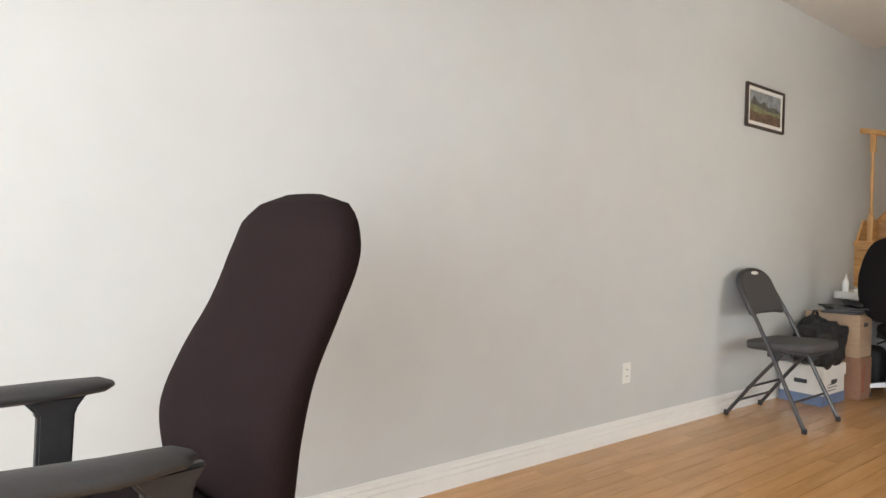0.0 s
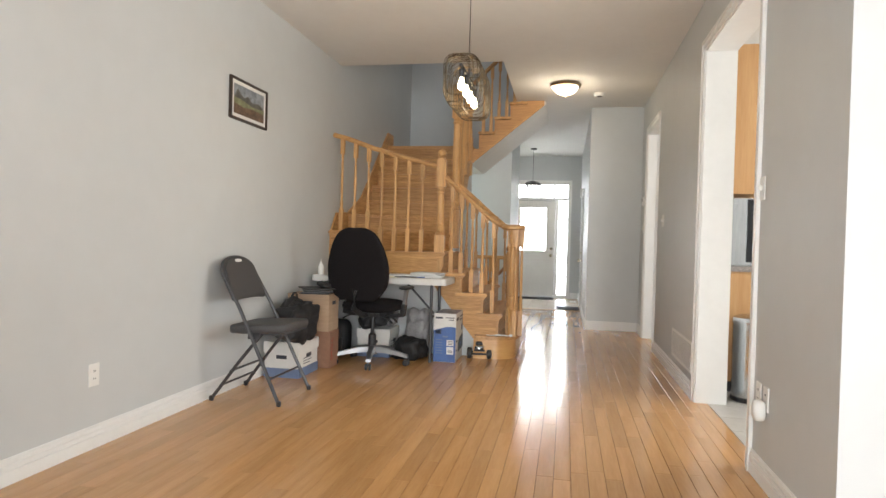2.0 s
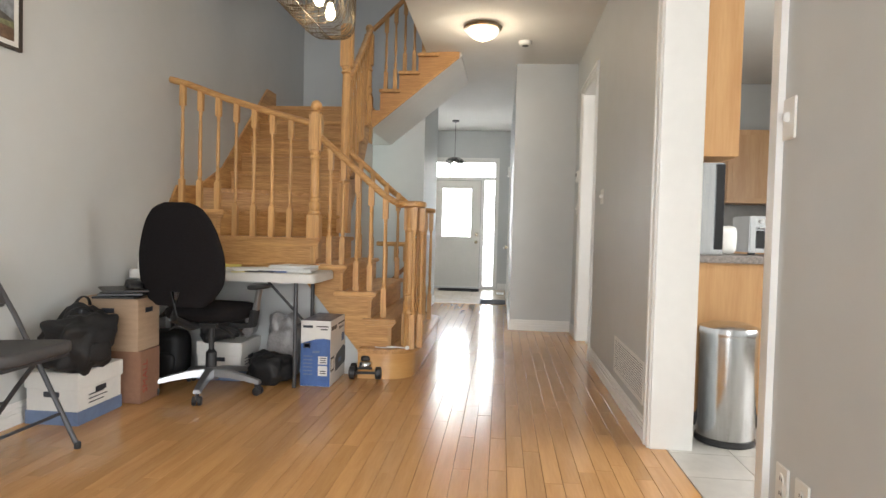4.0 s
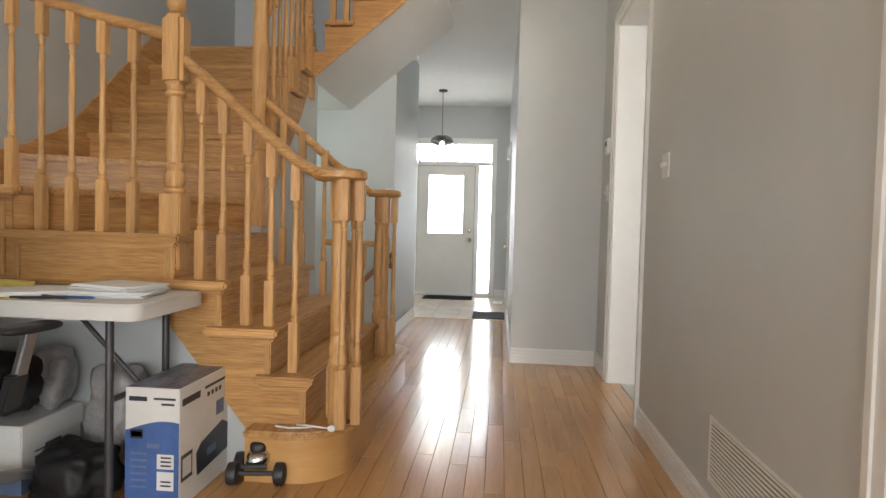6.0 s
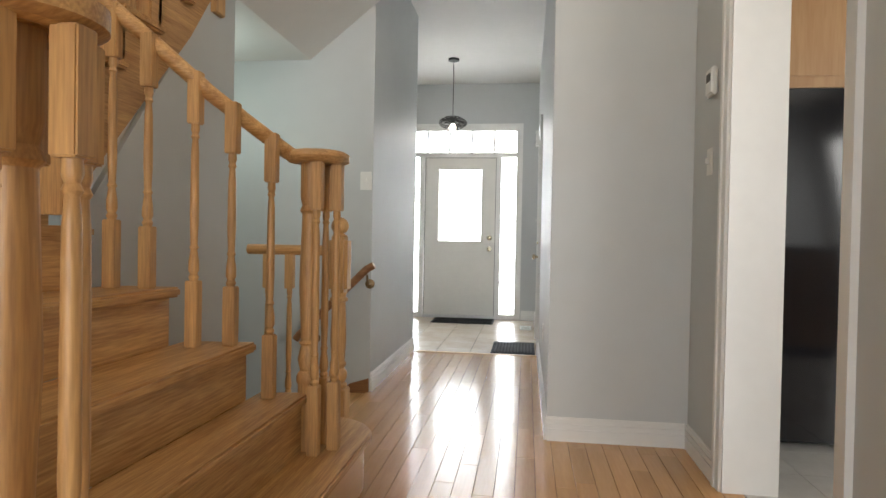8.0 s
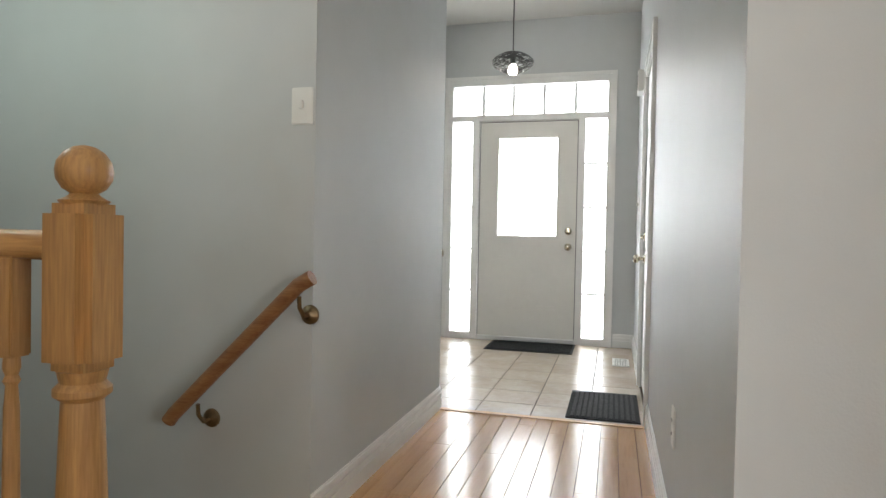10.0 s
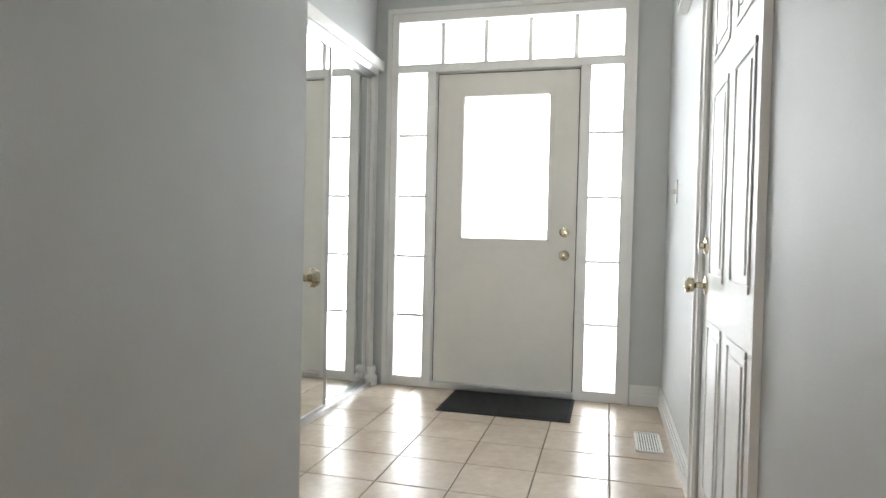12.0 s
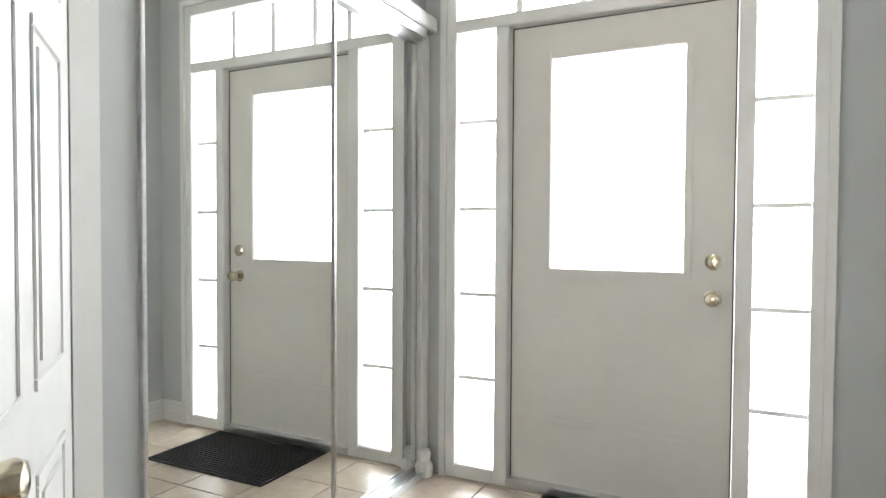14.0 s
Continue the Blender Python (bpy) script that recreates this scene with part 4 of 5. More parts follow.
office_chair("brown-maroon high-back office chair with grey armrests", pose(-0.19, 1.455, 0, 0, 0, 9),
             [(0.46, 0.30, 0.17, 0.035), (0.50, 0.30, 0.205, 0.05), (0.60, 0.285, 0.245, 0.06), (0.72, 0.285, 0.26, 0.068), (0.84, 0.325, 0.25, 0.062), (0.96, 0.39, 0.24, 0.06), (1.08, 0.44, 0.24, 0.06), (1.16, 0.458, 0.212, 0.054), (1.205, 0.474, 0.155, 0.042), (1.224, 0.48, 0.06, 0.022)], FABRIC_M, BLACKP, "plain", 0.55, 0.775)
office_chair("black fabric swivel chair with a silver star base", pose(5.32, 1.655, 0, 0, 0, 172),
             [(0.60, 0.33, 0.16, 0.03), (0.64, 0.325, 0.22, 0.04), (0.74, 0.315, 0.28, 0.05), (0.90, 0.325, 0.288, 0.05), (1.05, 0.345, 0.25, 0.045), (1.14, 0.36, 0.205, 0.04), (1.20, 0.37, 0.15, 0.035), (1.225, 0.375, 0.08, 0.02)], FABRIC_B, SILVER, "silver", 0.53, 0.712)

def folding_chair():
    c = thing("folding_chair", "charcoal padded folding chair against the wall", "chair", pose(3.955, 2.04, 0, 0, 0, 0))
    w = 0.235
    for s in (-1, 1):
        x = s * w
        part("front_leg", tube([(x * 1.06, -0.25, 0.012), (x, -0.06, 0.40), (x * 0.97, 0.06, 0.64), (x * 0.94, 0.19, 0.86)], 0.0125, 10), TUBE, c)
        part("rear_leg", tube([(x * 0.90, -0.10, 0.47), (x * 0.95, 0.06, 0.27), (x * 1.0, 0.25, 0.012)], 0.0115, 10), TUBE, c)
        for p in ((x * 1.06, -0.25), (x, 0.25)):
            part("foot_cap", lathe([(0.014, 0), (0.016, 0.006), (0.016, 0.03), (0.013, 0.034)], 12, pose(p[0], p[1], 0)), BLACKP, c)
        part("hinge_plate", box(x * 0.92 - 0.004, x * 0.92 + 0.004, -0.08, 0.0, 0.43, 0.48, bev=0.002), TUBE, c)
    arch = []
    for k in range(15):
        a = math.pi * k / 14
        arch.append((w * 0.94 * math.cos(a), 0.19 + 0.045 * math.sin(a) ** 0.8, 0.86 + 0.115 * math.sin(a) ** 0.75))
    part("back_arch", tube(arch, 0.0125, 10), TUBE, c)
    for z, y in ((0.21, 0.115), (0.11, 0.18)):
        part("cross_bar", tube([(-w * 0.98, y, z), (w * 0.98, y, z)], 0.008, 8), TUBE, c)
    part("cross_bar", tube([(-w * 1.03, -0.17, 0.17), (w * 1.03, -0.17, 0.17)], 0.008, 8), TUBE, c)
    tilt = Matrix.Translation((0, 0.148, 0.775)) @ Matrix.Rotation(radians(-24), 4, "X")
    bm = bmesh.new()
    outline = [(-0.218, -0.105), (-0.11, -0.092), (0.11, -0.092), (0.218, -0.105), (0.226, 0.04)]
    for k in range(13):
        a = math.pi * k / 12
        outline.append((0.218 * math.cos(a), 0.08 + 0.135 * math.sin(a) ** 0.8))
    outline.append((-0.226, 0.04))
    prism([tilt @ Vector((x, -0.018, z)) for x, z in outline], tilt.to_3x3() @ Vector((0, 0.034, 0)), bm, bev=0.009)
    part("backrest", bm, VINYL, c, "padded grey vinyl backrest", smooth=50)
    part("hand_slot", blob(0.045, 0.004, 0.012, tilt @ pose(0, -0.022, 0.185), power=3), CARDW, c, "pale hand slot")
    part("seat", blob(0.225, 0.215, 0.032, pose(0, -0.055, 0.50, -3), power=7, segs=36), VINYL, c, "padded grey vinyl seat", smooth=60)
    part("seat_rim", box(-0.205, 0.205, -0.245, 0.13, 0.462, 0.478, bev=0.004), TUBE, c)
    return c
folding_chair()

# ---- table and clutter ----
tb = thing("folding_table", "white plastic folding table with grey steel legs", "table")
TX0, TX1, TY0, TY1, TZ = 5.41, 5.925, 1.00, 2.31, 0.782
rim = []
for cx, cy, a0 in ((TX1 - 0.055, TY1 - 0.055, 0), (TX0 + 0.055, TY1 - 0.055, 90), (TX0 + 0.055, TY0 + 0.055, 180), (TX1 - 0.055, TY0 + 0.055, 270)):
    rim += [(cx + 0.055 * math.cos(radians(a0 + 15 * k)), cy + 0.055 * math.sin(radians(a0 + 15 * k)), TZ - 0.058) for k in range(7)]
bm = prism(rim, (0, 0, 0.058))
bmesh.ops.bevel(bm, geom=[e for e in bm.edges if all(v.co.z > TZ - 0.001 for v in e.verts)], offset=0.008, segments=2, affect="EDGES")
part("tabletop", bm, TABLEW, tb)
for y in (TY0 + 0.152, TY1 - 0.08):
    for x in (TX0 + 0.09, TX1 - 0.045):
        part("leg", tube([(x, y, 0.004), (x, y, TZ - 0.05)], 0.0145, 12), TUBE, tb)
    part("cross_bar", tube([(TX0 + 0.09, y, 0.42), (TX1 - 0.045, y, 0.42)], 0.011, 10), TUBE, tb)
    yy = y + (0.3 if y < 1.5 else -0.3)
    part("brace", tube([(TX0 + 0.3, y, 0.42), (TX0 + 0.3, yy, TZ - 0.055)], 0.010, 8), TUBE, tb)
def sheets(name, label, x, y, z, w, h, t, turn, material, n=5, seed=1):
    rnd = random.Random(seed)
    s = thing(name, label, "paper", pose(x, y, z, 0, 0, turn))
    for k in range(n):
        m = pose(rnd.uniform(-0.008, 0.008), rnd.uniform(-0.008, 0.008), t * k / n, 0, 0, rnd.uniform(-5, 5))
        part("sheet", box(-w / 2, w / 2, -h / 2, h / 2, 0, t / n * 0.92, m=m), material, s, smooth=0)
sheets("paper_stack", "stack of white papers on the table", 5.66, 1.22, TZ + 0.001, 0.22, 0.28, 0.022, 8, PAPER, 7, 1)
sheets("paper_stack", "loose white papers on the table", 5.60, 1.52, TZ + 0.001, 0.22, 0.28, 0.02, 40, PAPER, 4, 2)
sheets("yellow_notepad", "yellow notepad lying on the table", 5.66, 1.80, TZ + 0.001, 0.22, 0.30, 0.03, 80, YELLOW, 3, 3)
sheets("paper_stack", "loose white papers on the table", 5.58, 2.05, TZ + 0.001, 0.22, 0.28, 0.022, 15, PAPER, 4, 4)
sheets("paper_stack", "thick white paper pad on the table", 5.68, 1.23, TZ + 0.024, 0.21, 0.27, 0.02, -14, PAPER, 6, 5)
sheets("paper_slip", "small yellow paper slips on the table", 5.47, 1.52, TZ + 0.001, 0.09, 0.13, 0.003, 30, YELLOW, 3, 6)
sheets("paper_stack", "fanned white letters on the table", 5.52, 1.66, TZ + 0.001, 0.12, 0.24, 0.006, 62, PAPER, 4, 7)
for k, (x, y, a, mt, lb) in enumerate(((5.50, 1.36, 70, INK, "black"), (5.51, 1.29, 95, BLUE, "blue"), (5.53, 1.43, 60, REDINK, "red"), (5.47, 1.42, 110, INK, "black"))):
    pn = thing("pen", lb + " pen lying on the table", "pen", pose(x, y, TZ + 0.006, 0, 0, a))
    part("barrel", lathe([(0.002, -0.07), (0.005, -0.055), (0.005, 0.05)], 8, pose(0, 0, 0, 0, 90)), mt, pn)
    part("cap", lathe([(0.006, 0.03), (0.006, 0.07), (0.003, 0.075)], 8, pose(0, 0, 0, 0, 90)), mt, pn)
gb = thing("glue_bottle", "white squeeze bottle with nozzle on the table", "bottle", pose(5.45, 2.22, TZ + 0.001))
part("body", lathe([(0.024, 0), (0.026, 0.006), (0.026, 0.075), (0.02, 0.092), (0.012, 0.097)], 18), PLATE, gb)
part("nozzle", lathe([(0.012, 0.097), (0.011, 0.112), (0.005, 0.118), (0.003, 0.145)], 12), PLATE, gb)

def bankers_box(x0, x1, y0, y1, h, label):
    b = thing("storage_box", label, "box")
    part("body", box(x0 + 0.008, x1 - 0.008, y0 + 0.008, y1 - 0.008, 0.002, h - 0.09, bev=0.003), CARDW, b)
    part("lid", box(x0, x1, y0, y1, h - 0.09, h, bev=0.004), CARDW, b, "white cardboard lid")
    part("base_print", box(x0 + 0.004, x1 - 0.004, y0 + 0.004, y1 - 0.004, 0.001, 0.075), BLUE_D, b, "dusty blue printed band")
    ym, xm = (y0 + y1) / 2, (x0 + x1) / 2
    part("hand_hole", box(x0 + 0.0005, x0 + 0.008, ym - 0.045, ym + 0.045, h - 0.135, h - 0.105, bev=0.003), INK, b)
    part("hand_hole", box(xm - 0.045, xm + 0.045, y0 + 0.0005, y0 + 0.008, h - 0.135, h - 0.105, bev=0.003), INK, b)
    bm = bmesh.new()
    for k in range(3):
        bx(bm, xm - 0.10, xm + 0.03 + 0.03 * (k % 2), y0 + 0.006, y0 + 0.0085, 0.10 + 0.022 * k, 0.106 + 0.022 * k)
    part("printed_lines", bm, INK, b)
bankers_box(4.50, 4.90, 2.00, 2.31, 0.285, "white cardboard storage box with blue base")
bankers_box(5.60, 5.96, 1.57, 1.90, 0.27, "white cardboard storage box under the table")

def bag(name, label, m, sx, sy, sz, seed, strap=True, material=None):
    b = thing(name, label, "bag", m)
    part("body", blob(sx, sy, sz, pose(0, 0, sz), seed, 0.30, 3.4, segs=56, rings=34), material or BAG, b, smooth=70)
    part("flap", blob(sx * 0.92, sy * 0.55, sz * 0.5, pose(0, -sy * 0.55, sz * 1.15), seed + 3, 0.2, 3.2), material or BAG, b, smooth=70)
    if strap:
        part("carry_strap", tube([(sx * 0.6 * math.cos(math.pi * k / 10), 0.0, sz * 1.9 + 0.06 * math.sin(math.pi * k / 10)) for k in range(11)], 0.010, 8, squash=0.5), BAG, b)
        part("pocket", blob(sx * 0.5, 0.03, sz * 0.4, pose(0, -sy, sz * 0.7), seed + 5, 0.2, 3.4), BAG, b)
bag("camera_bag", "black nylon shoulder bag on the white box", pose(4.62, 2.08, 0.287, 0, 0, -8), 0.17, 0.12, 0.145, 1)
bag("camera_bag", "black nylon case standing behind a bag", pose(4.80, 2.19, 0.287, 0, 0, 10), 0.15, 0.10, 0.165, 4)
bag("duffel_bag", "black nylon bag slumped under the table", pose(5.63, 1.37, 0.002, 0, 0, 80), 0.15, 0.115, 0.10, 7, False)
bag("duffel_bag", "black clothes heap on a storage box", pose(5.75, 1.77, 0.272, 0, 0, 20), 0.15, 0.14, 0.09, 9, False)
bag("plastic_sack", "crumpled translucent grey plastic sack on the floor", pose(5.865, 1.36, 0.002), 0.085, 0.12, 0.22, 12, False, SACK)
bag("plastic_sack", "crumpled grey plastic sack on a storage box", pose(5.87, 1.63, 0.272), 0.075, 0.065, 0.13, 15, False, SACK)
bk = thing("backpack", "black upright case under the table", "bag", pose(5.62, 2.12, 0.002))
part("body", blob(0.11, 0.14, 0.17, pose(0, 0, 0.17), 21, 0.05, 5), BAG, bk)
part("pocket", blob(0.03, 0.11, 0.08, pose(-0.11, 0, 0.12), 22, 0.05, 4), BAG, bk)

def carton(label, x0, x1, y0, y1, z0, z1, material, writing):
    c = thing("cardboard_box", label, "box")
    part("body", box(x0, x1, y0, y1, z0, z1, bev=0.003), material, c)
    part("tape", box(x0 - 0.001, x1 + 0.001, (y0 + y1) / 2 - 0.025, (y0 + y1) / 2 + 0.025, z1, z1 + 0.0012), CARD_D, c, "brown parcel tape")
    if writing:
        m = Matrix.Translation((x0 + 0.07, y0 - 0.0008, z0 + 0.06)) @ Matrix.Rotation(radians(90), 4, "X")
        part("writing", text_bm("SMALL", 0.07, m @ Matrix.Rotation(radians(90), 4, "Z")), REDINK, c, "red printed word")
    else:
        part("hand_hole", box(x0 - 0.0008, x0 + 0.004, (y0 + y1) / 2 - 0.04, (y0 + y1) / 2 + 0.04, z1 - 0.09, z1 - 0.06, bev=0.0003), INK, c)
        part("hand_hole", box((x0 + x1) / 2 - 0.04, (x0 + x1) / 2 + 0.04, y0 - 0.0008, y0 + 0.004, z1 - 0.09, z1 - 0.06, bev=0.0003), INK, c)
carton("red-brown moving carton with red printing", 4.95, 5.16, 1.92, 2.31, 0.002, 0.32, CARD_D, True)
carton("tan cardboard carton stacked on another carton", 4.93, 5.17, 1.93, 2.31, 0.322, 0.64, CARD, False)
fo = thing("folder", "black folders lying on a carton", "folder", pose(5.02, 2.08, 0.645, 0, 0, 12))
for k in range(3):
    part("cover", box(-0.16, 0.16, -0.12, 0.12, 0.018 * k, 0.018 * k + 0.012, bev=0.003, m=pose(0, 0, 0, 0, 0, 14 * k)), BLACKP, fo)
bx0 = blob(0.16, 0.05, 0.022, pose(0.0, -0.06, 0.075, 8, 0, 20), 3, 0.25, 3)
part("pouch", bx0, BAG, fo)

# printer carton
pc = thing("printer_box", "white and blue printed printer carton on the floor", "box")
EX0, EX1, EY0, EY1, EZ = 5.57, 6.08, 0.925, 1.135, 0.455
part("body", box(EX0, EX1, EY0, EY1, 0.001, EZ, bev=0.003), CARDW, pc)
wave = [(EX0 - 0.0006, EY0 + 0.001, 0.003), (EX0 - 0.0006, EY1 - 0.001, 0.003)]
for k in range(9):
    t = k / 8
    wave.append((EX0 - 0.0006, EY1 - 0.001 - (EY1 - EY0 - 0.002) * t, 0.305 + 0.028 * math.sin(t * 2.6 - 0.4)))
part("blue_panel", prism(wave, (0.0006, 0, 0)), BLUE, pc, "blue printed front panel")
part("top_print", box(EX0 + 0.004, EX1 - 0.004, EY0 + 0.004, EY1 - 0.004, EZ, EZ + 0.0006), PHOTO, pc, "dark photo print on the top")
def print_bar(x0, x1, y0, y1, z0, z1, material, name="printed_bar"):
    part(name, box(x0, x1, y0, y1, z0, z1), material, pc, smooth=0)
f0, f1 = EX0 - 0.0016, EX0 - 0.0006
print_bar(EX0 - 0.001, EX0, EY1 - 0.085, EY1 - 0.015, 0.405, 0.422, INK)
print_bar(EX0 - 0.001, EX0, EY0 + 0.015, EY0 + 0.10, 0.412, 0.420, GREYP)
print_bar(EX0 - 0.001, EX0, EY0 + 0.02, EY0 + 0.07, 0.392, 0.400, GREYP)
print_bar(f0, f1, EY1 - 0.07, EY1 - 0.02, 0.265, 0.30, INK)
print_bar(f0, f1, EY1 - 0.065, EY1 - 0.025, 0.272, 0.293, BLUE_D)
print_bar(f0, f1, EY0 + 0.075, EY0 + 0.125, 0.232, 0.248, BLUE_D)
for z in (0.205, 0.18, 0.155, 0.13, 0.105, 0.08):
    print_bar(f0, f1, EY1 - 0.085, EY1 - 0.02, z, z + 0.008, BLUE_D)
print_bar(f0, f1, EY0 + 0.02, EY0 + 0.085, 0.155, 0.21, CARDW)
print_bar(f0, f1, EY0 + 0.02, EY0 + 0.085, 0.075, 0.145, PAPER)
for z in (0.165, 0.18, 0.195, 0.09, 0.105):
    print_bar(f0 - 0.0008, f0, EY0 + 0.03, EY0 + 0.07, z, z + 0.006, INK)
s0, s1 = EY0 - 0.001, EY0
print_bar(EX0 + 0.02, EX0 + 0.16, s0, s1, 0.385, 0.412, INK)
print_bar(EX0 + 0.20, EX1 - 0.04, s0, s1, 0.405, 0.416, GREYP)
for k in range(4):
    print_bar(EX0 + 0.22 + 0.035 * k, EX0 + 0.24 + 0.035 * k, s0, s1, 0.37, 0.388, INK)
print_bar(EX0 + 0.30, EX0 + 0.37, s0, s1, 0.27, 0.33, BLUE_D)
print_bar(EX0 + 0.40, EX0 + 0.45, s0, s1, 0.30, 0.36, CARD_D)
part("printer_picture", prism([(EX0 + 0.14, s0, 0.08), (EX0 + 0.42, s0, 0.10), (EX0 + 0.43, s0, 0.20), (EX0 + 0.36, s0, 0.235), (EX0 + 0.17, s0, 0.20), (EX0 + 0.13, s0, 0.17)], (0, 0.001, 0)), INK, pc, "printed picture of a black printer")
print_bar(EX0 + 0.22, EX0 + 0.30, s0 - 0.0008, s0, 0.13, 0.16, BLUE_D)
print_bar(EX0 + 0.015, EX0 + 0.10, s0, s1, 0.10, 0.20, GREYP)
print_bar(EX0 + 0.025, EX0 + 0.09, s0 - 0.0008, s0, 0.115, 0.185, CARDW)

# small wheeled exerciser beside the box
sk = thing("ab_roller", "black and silver wheeled toy on the floor", "toy", pose(5.90, 0.745, 0.002, 0, 0, 8))
for x in (-0.06, 0.06):
    for y in (-0.095, 0.095):
        part("wheel", lathe([(0.03, -0.024), (0.044, -0.018), (0.046, 0), (0.044, 0.018), (0.03, 0.024)], 20, Matrix.Translation((x, y, 0.046)) @ Matrix.Rotation(radians(90), 4, "X")), BLACKP, sk)
        part("rim", lathe([(0.02, -0.0255), (0.02, 0.0255)], 14, Matrix.Translation((x, y, 0.046)) @ Matrix.Rotation(radians(90), 4, "X")), GREYP, sk)
    part("axle", tube([(x, -0.09, 0.046), (x, 0.09, 0.046)], 0.010, 8), GREYP, sk)
part("body", blob(0.085, 0.05, 0.035, pose(0, 0, 0.10), 5, 0.15, 3), STEEL, sk, "silver plastic shell")
part("bumper", tube([(-0.09, -0.05, 0.085), (-0.10, 0, 0.09), (-0.09, 0.05, 0.085)], 0.010, 8), GREYP, sk)
part("canopy", blob(0.05, 0.04, 0.03, pose(0.0, 0, 0.14), 6, 0.1, 3), BLACKP, sk)
cb = thing("cable", "white cable with plug lying on the bottom step", "cable")
part("cord", tube([(5.90, 0.68, 0.229), (5.885, 0.62, 0.229), (5.90, 0.56, 0.229), (5.915, 0.52, 0.231), (5.90, 0.46, 0.231)], 0.004, 8), PLATE, cb)
part("cord_loop", tube([(5.93, 0.60, 0.229), (5.91, 0.55, 0.236), (5.90, 0.46, 0.231)], 0.004, 8), PLATE, cb)
part("plug", box(5.88, 5.905, 0.425, 0.455, 0.223, 0.247, bev=0.005), PLATE, cb)
# ---- picture, plates and lamps ----
pf = thing("framed_picture", "framed landscape painting in dark wood on the wall", "picture")
px0, px1, pz0, pz1 = 3.935, 4.49, 1.975, 2.28
bm = bmesh.new()
for a, b, c, e in ((px0, px0 + 0.018, pz0, pz1), (px1 - 0.018, px1, pz0, pz1), (px0 + 0.018, px1 - 0.018, pz0, pz0 + 0.018), (px0 + 0.018, px1 - 0.018, pz1 - 0.018, pz1)):
    bx(bm, a, b, YL - 0.024, YL - 0.001, c, e, bev=0.003)
part("frame", bm, mat("dark_brown_wood", (0.045, 0.03, 0.022), 0.4, vary=0.3, scale=20), pf)
part("mount", box(px0 + 0.018, px1 - 0.018, YL - 0.012, YL - 0.001, pz0 + 0.018, pz1 - 0.018), CARDW, pf, "cream picture mount")
ax0, ax1, az0, az1 = px0 + 0.05, px1 - 0.05, pz0 + 0.045, pz1 - 0.045
ART = [("sky", [(0, 0.55), (1, 0.5), (1, 1), (0, 1)], (0.30, 0.33, 0.36)), ("mountains", [(0, 0.5), (0.12, 0.85), (0.2, 0.72), (0.33, 0.62), (0.45, 0.72), (0.6, 0.55), (0.8, 0.62), (1, 0.5), (1, 0.4), (0, 0.4)], (0.13, 0.125, 0.11)), ("meadow", [(0, 0.3), (0, 0.55), (0.3, 0.52), (0.6, 0.42), (1, 0.45), (1, 0.2), (0.4, 0.25)], (0.25, 0.26, 0.14)), ("ground", [(0, 0), (1, 0), (1, 0.3), (0.6, 0.34), (0.3, 0.28), (0, 0.35)], (0.17, 0.105, 0.065))]
for k, (nm, poly, col) in enumerate(ART):
    y = YL - 0.013 - 0.0006 * k
    part("painted_" + nm, prism([(ax0 + (ax1 - ax0) * u, y, az0 + (az1 - az0) * v) for u, v in poly], (0, 0.0005, 0)), mat("paint_" + nm, col, 0.7, vary=0.55, scale=22, bump=0.4), pf, smooth=0)

def plate(name, label, m, w=0.075, h=0.118, kind="switch", n=1):
    """Lies in its own xz plane and faces its own -y."""
    p = thing(name, label, "switch" if kind == "switch" else "outlet", m, "wall switches" if kind == "switch" else "wall outlets")
    part("cover", box(-w / 2, w / 2, -0.006, 0, -h / 2, h / 2, bev=0.0025), PLATE, p)
    if kind == "switch":
        for k in range(n):
            x = (k - (n - 1) / 2) * 0.046
            part("toggle", box(x - 0.008, x + 0.008, -0.022, -0.004, -0.010, 0.016, bev=0.003), PLATE, p)
    elif kind == "outlet":
        for z in (-0.02, 0.02):
            part("socket", lathe([(0.016, 0), (0.016, 0.0015)], 16, Matrix.Translation((0, -0.006, z)) @ Matrix.Rotation(radians(90), 4, "X")), PLATE, p)
            for x in (-0.006, 0.006):
                part("slot", box(x - 0.0012, x + 0.0012, -0.0083, -0.007, z - 0.004, z + 0.006), INK, p)
    return p
S, N, WST = 0, 180, -90
plate("wall_outlet", "white duplex outlet on the long wall", pose(2.68, YL, 0.385, 0, 0, 0), kind="outlet")
plate("light_switch", "white double toggle switch on the wall", pose(6.50, YR, 1.40, 0, 0, 180), 0.12, 0.118, n=2)
plate("light_switch", "white toggle switch by the kitchen opening", pose(3.22, YR, 1.44, 0, 0, 180), 0.075, 0.118)
plate("wall_outlet", "white outlet low on the wall", pose(3.17, YR, 0.42, 0, 0, 180), kind="outlet")
o2 = plate("wall_outlet", "white outlet with a plugged-in air freshener", pose(3.055, YR, 0.42, 0, 0, 180), kind="outlet")
part("air_freshener", blob(0.035, 0.03, 0.05, pose(0.0, -0.035, -0.055), 2, 0.03, 3), PLATE, o2, "white plug-in night light")
plate("light_switch", "white toggle switch beside the basement stair", pose(XW, 0.815, 1.365, 0, 0, -90))
plate("wall_outlet", "white outlet low on the hall wall", pose(9.38, YP, 0.40, 0, 0, 180), kind="outlet")
plate("light_switch", "white switch beside the passage opening", pose(8.16, YR, 1.36, 0, 0, 180))
plate("light_switch", "white switch near the entrance door", pose(12.62, YP, 1.24, 0, 0, 180))
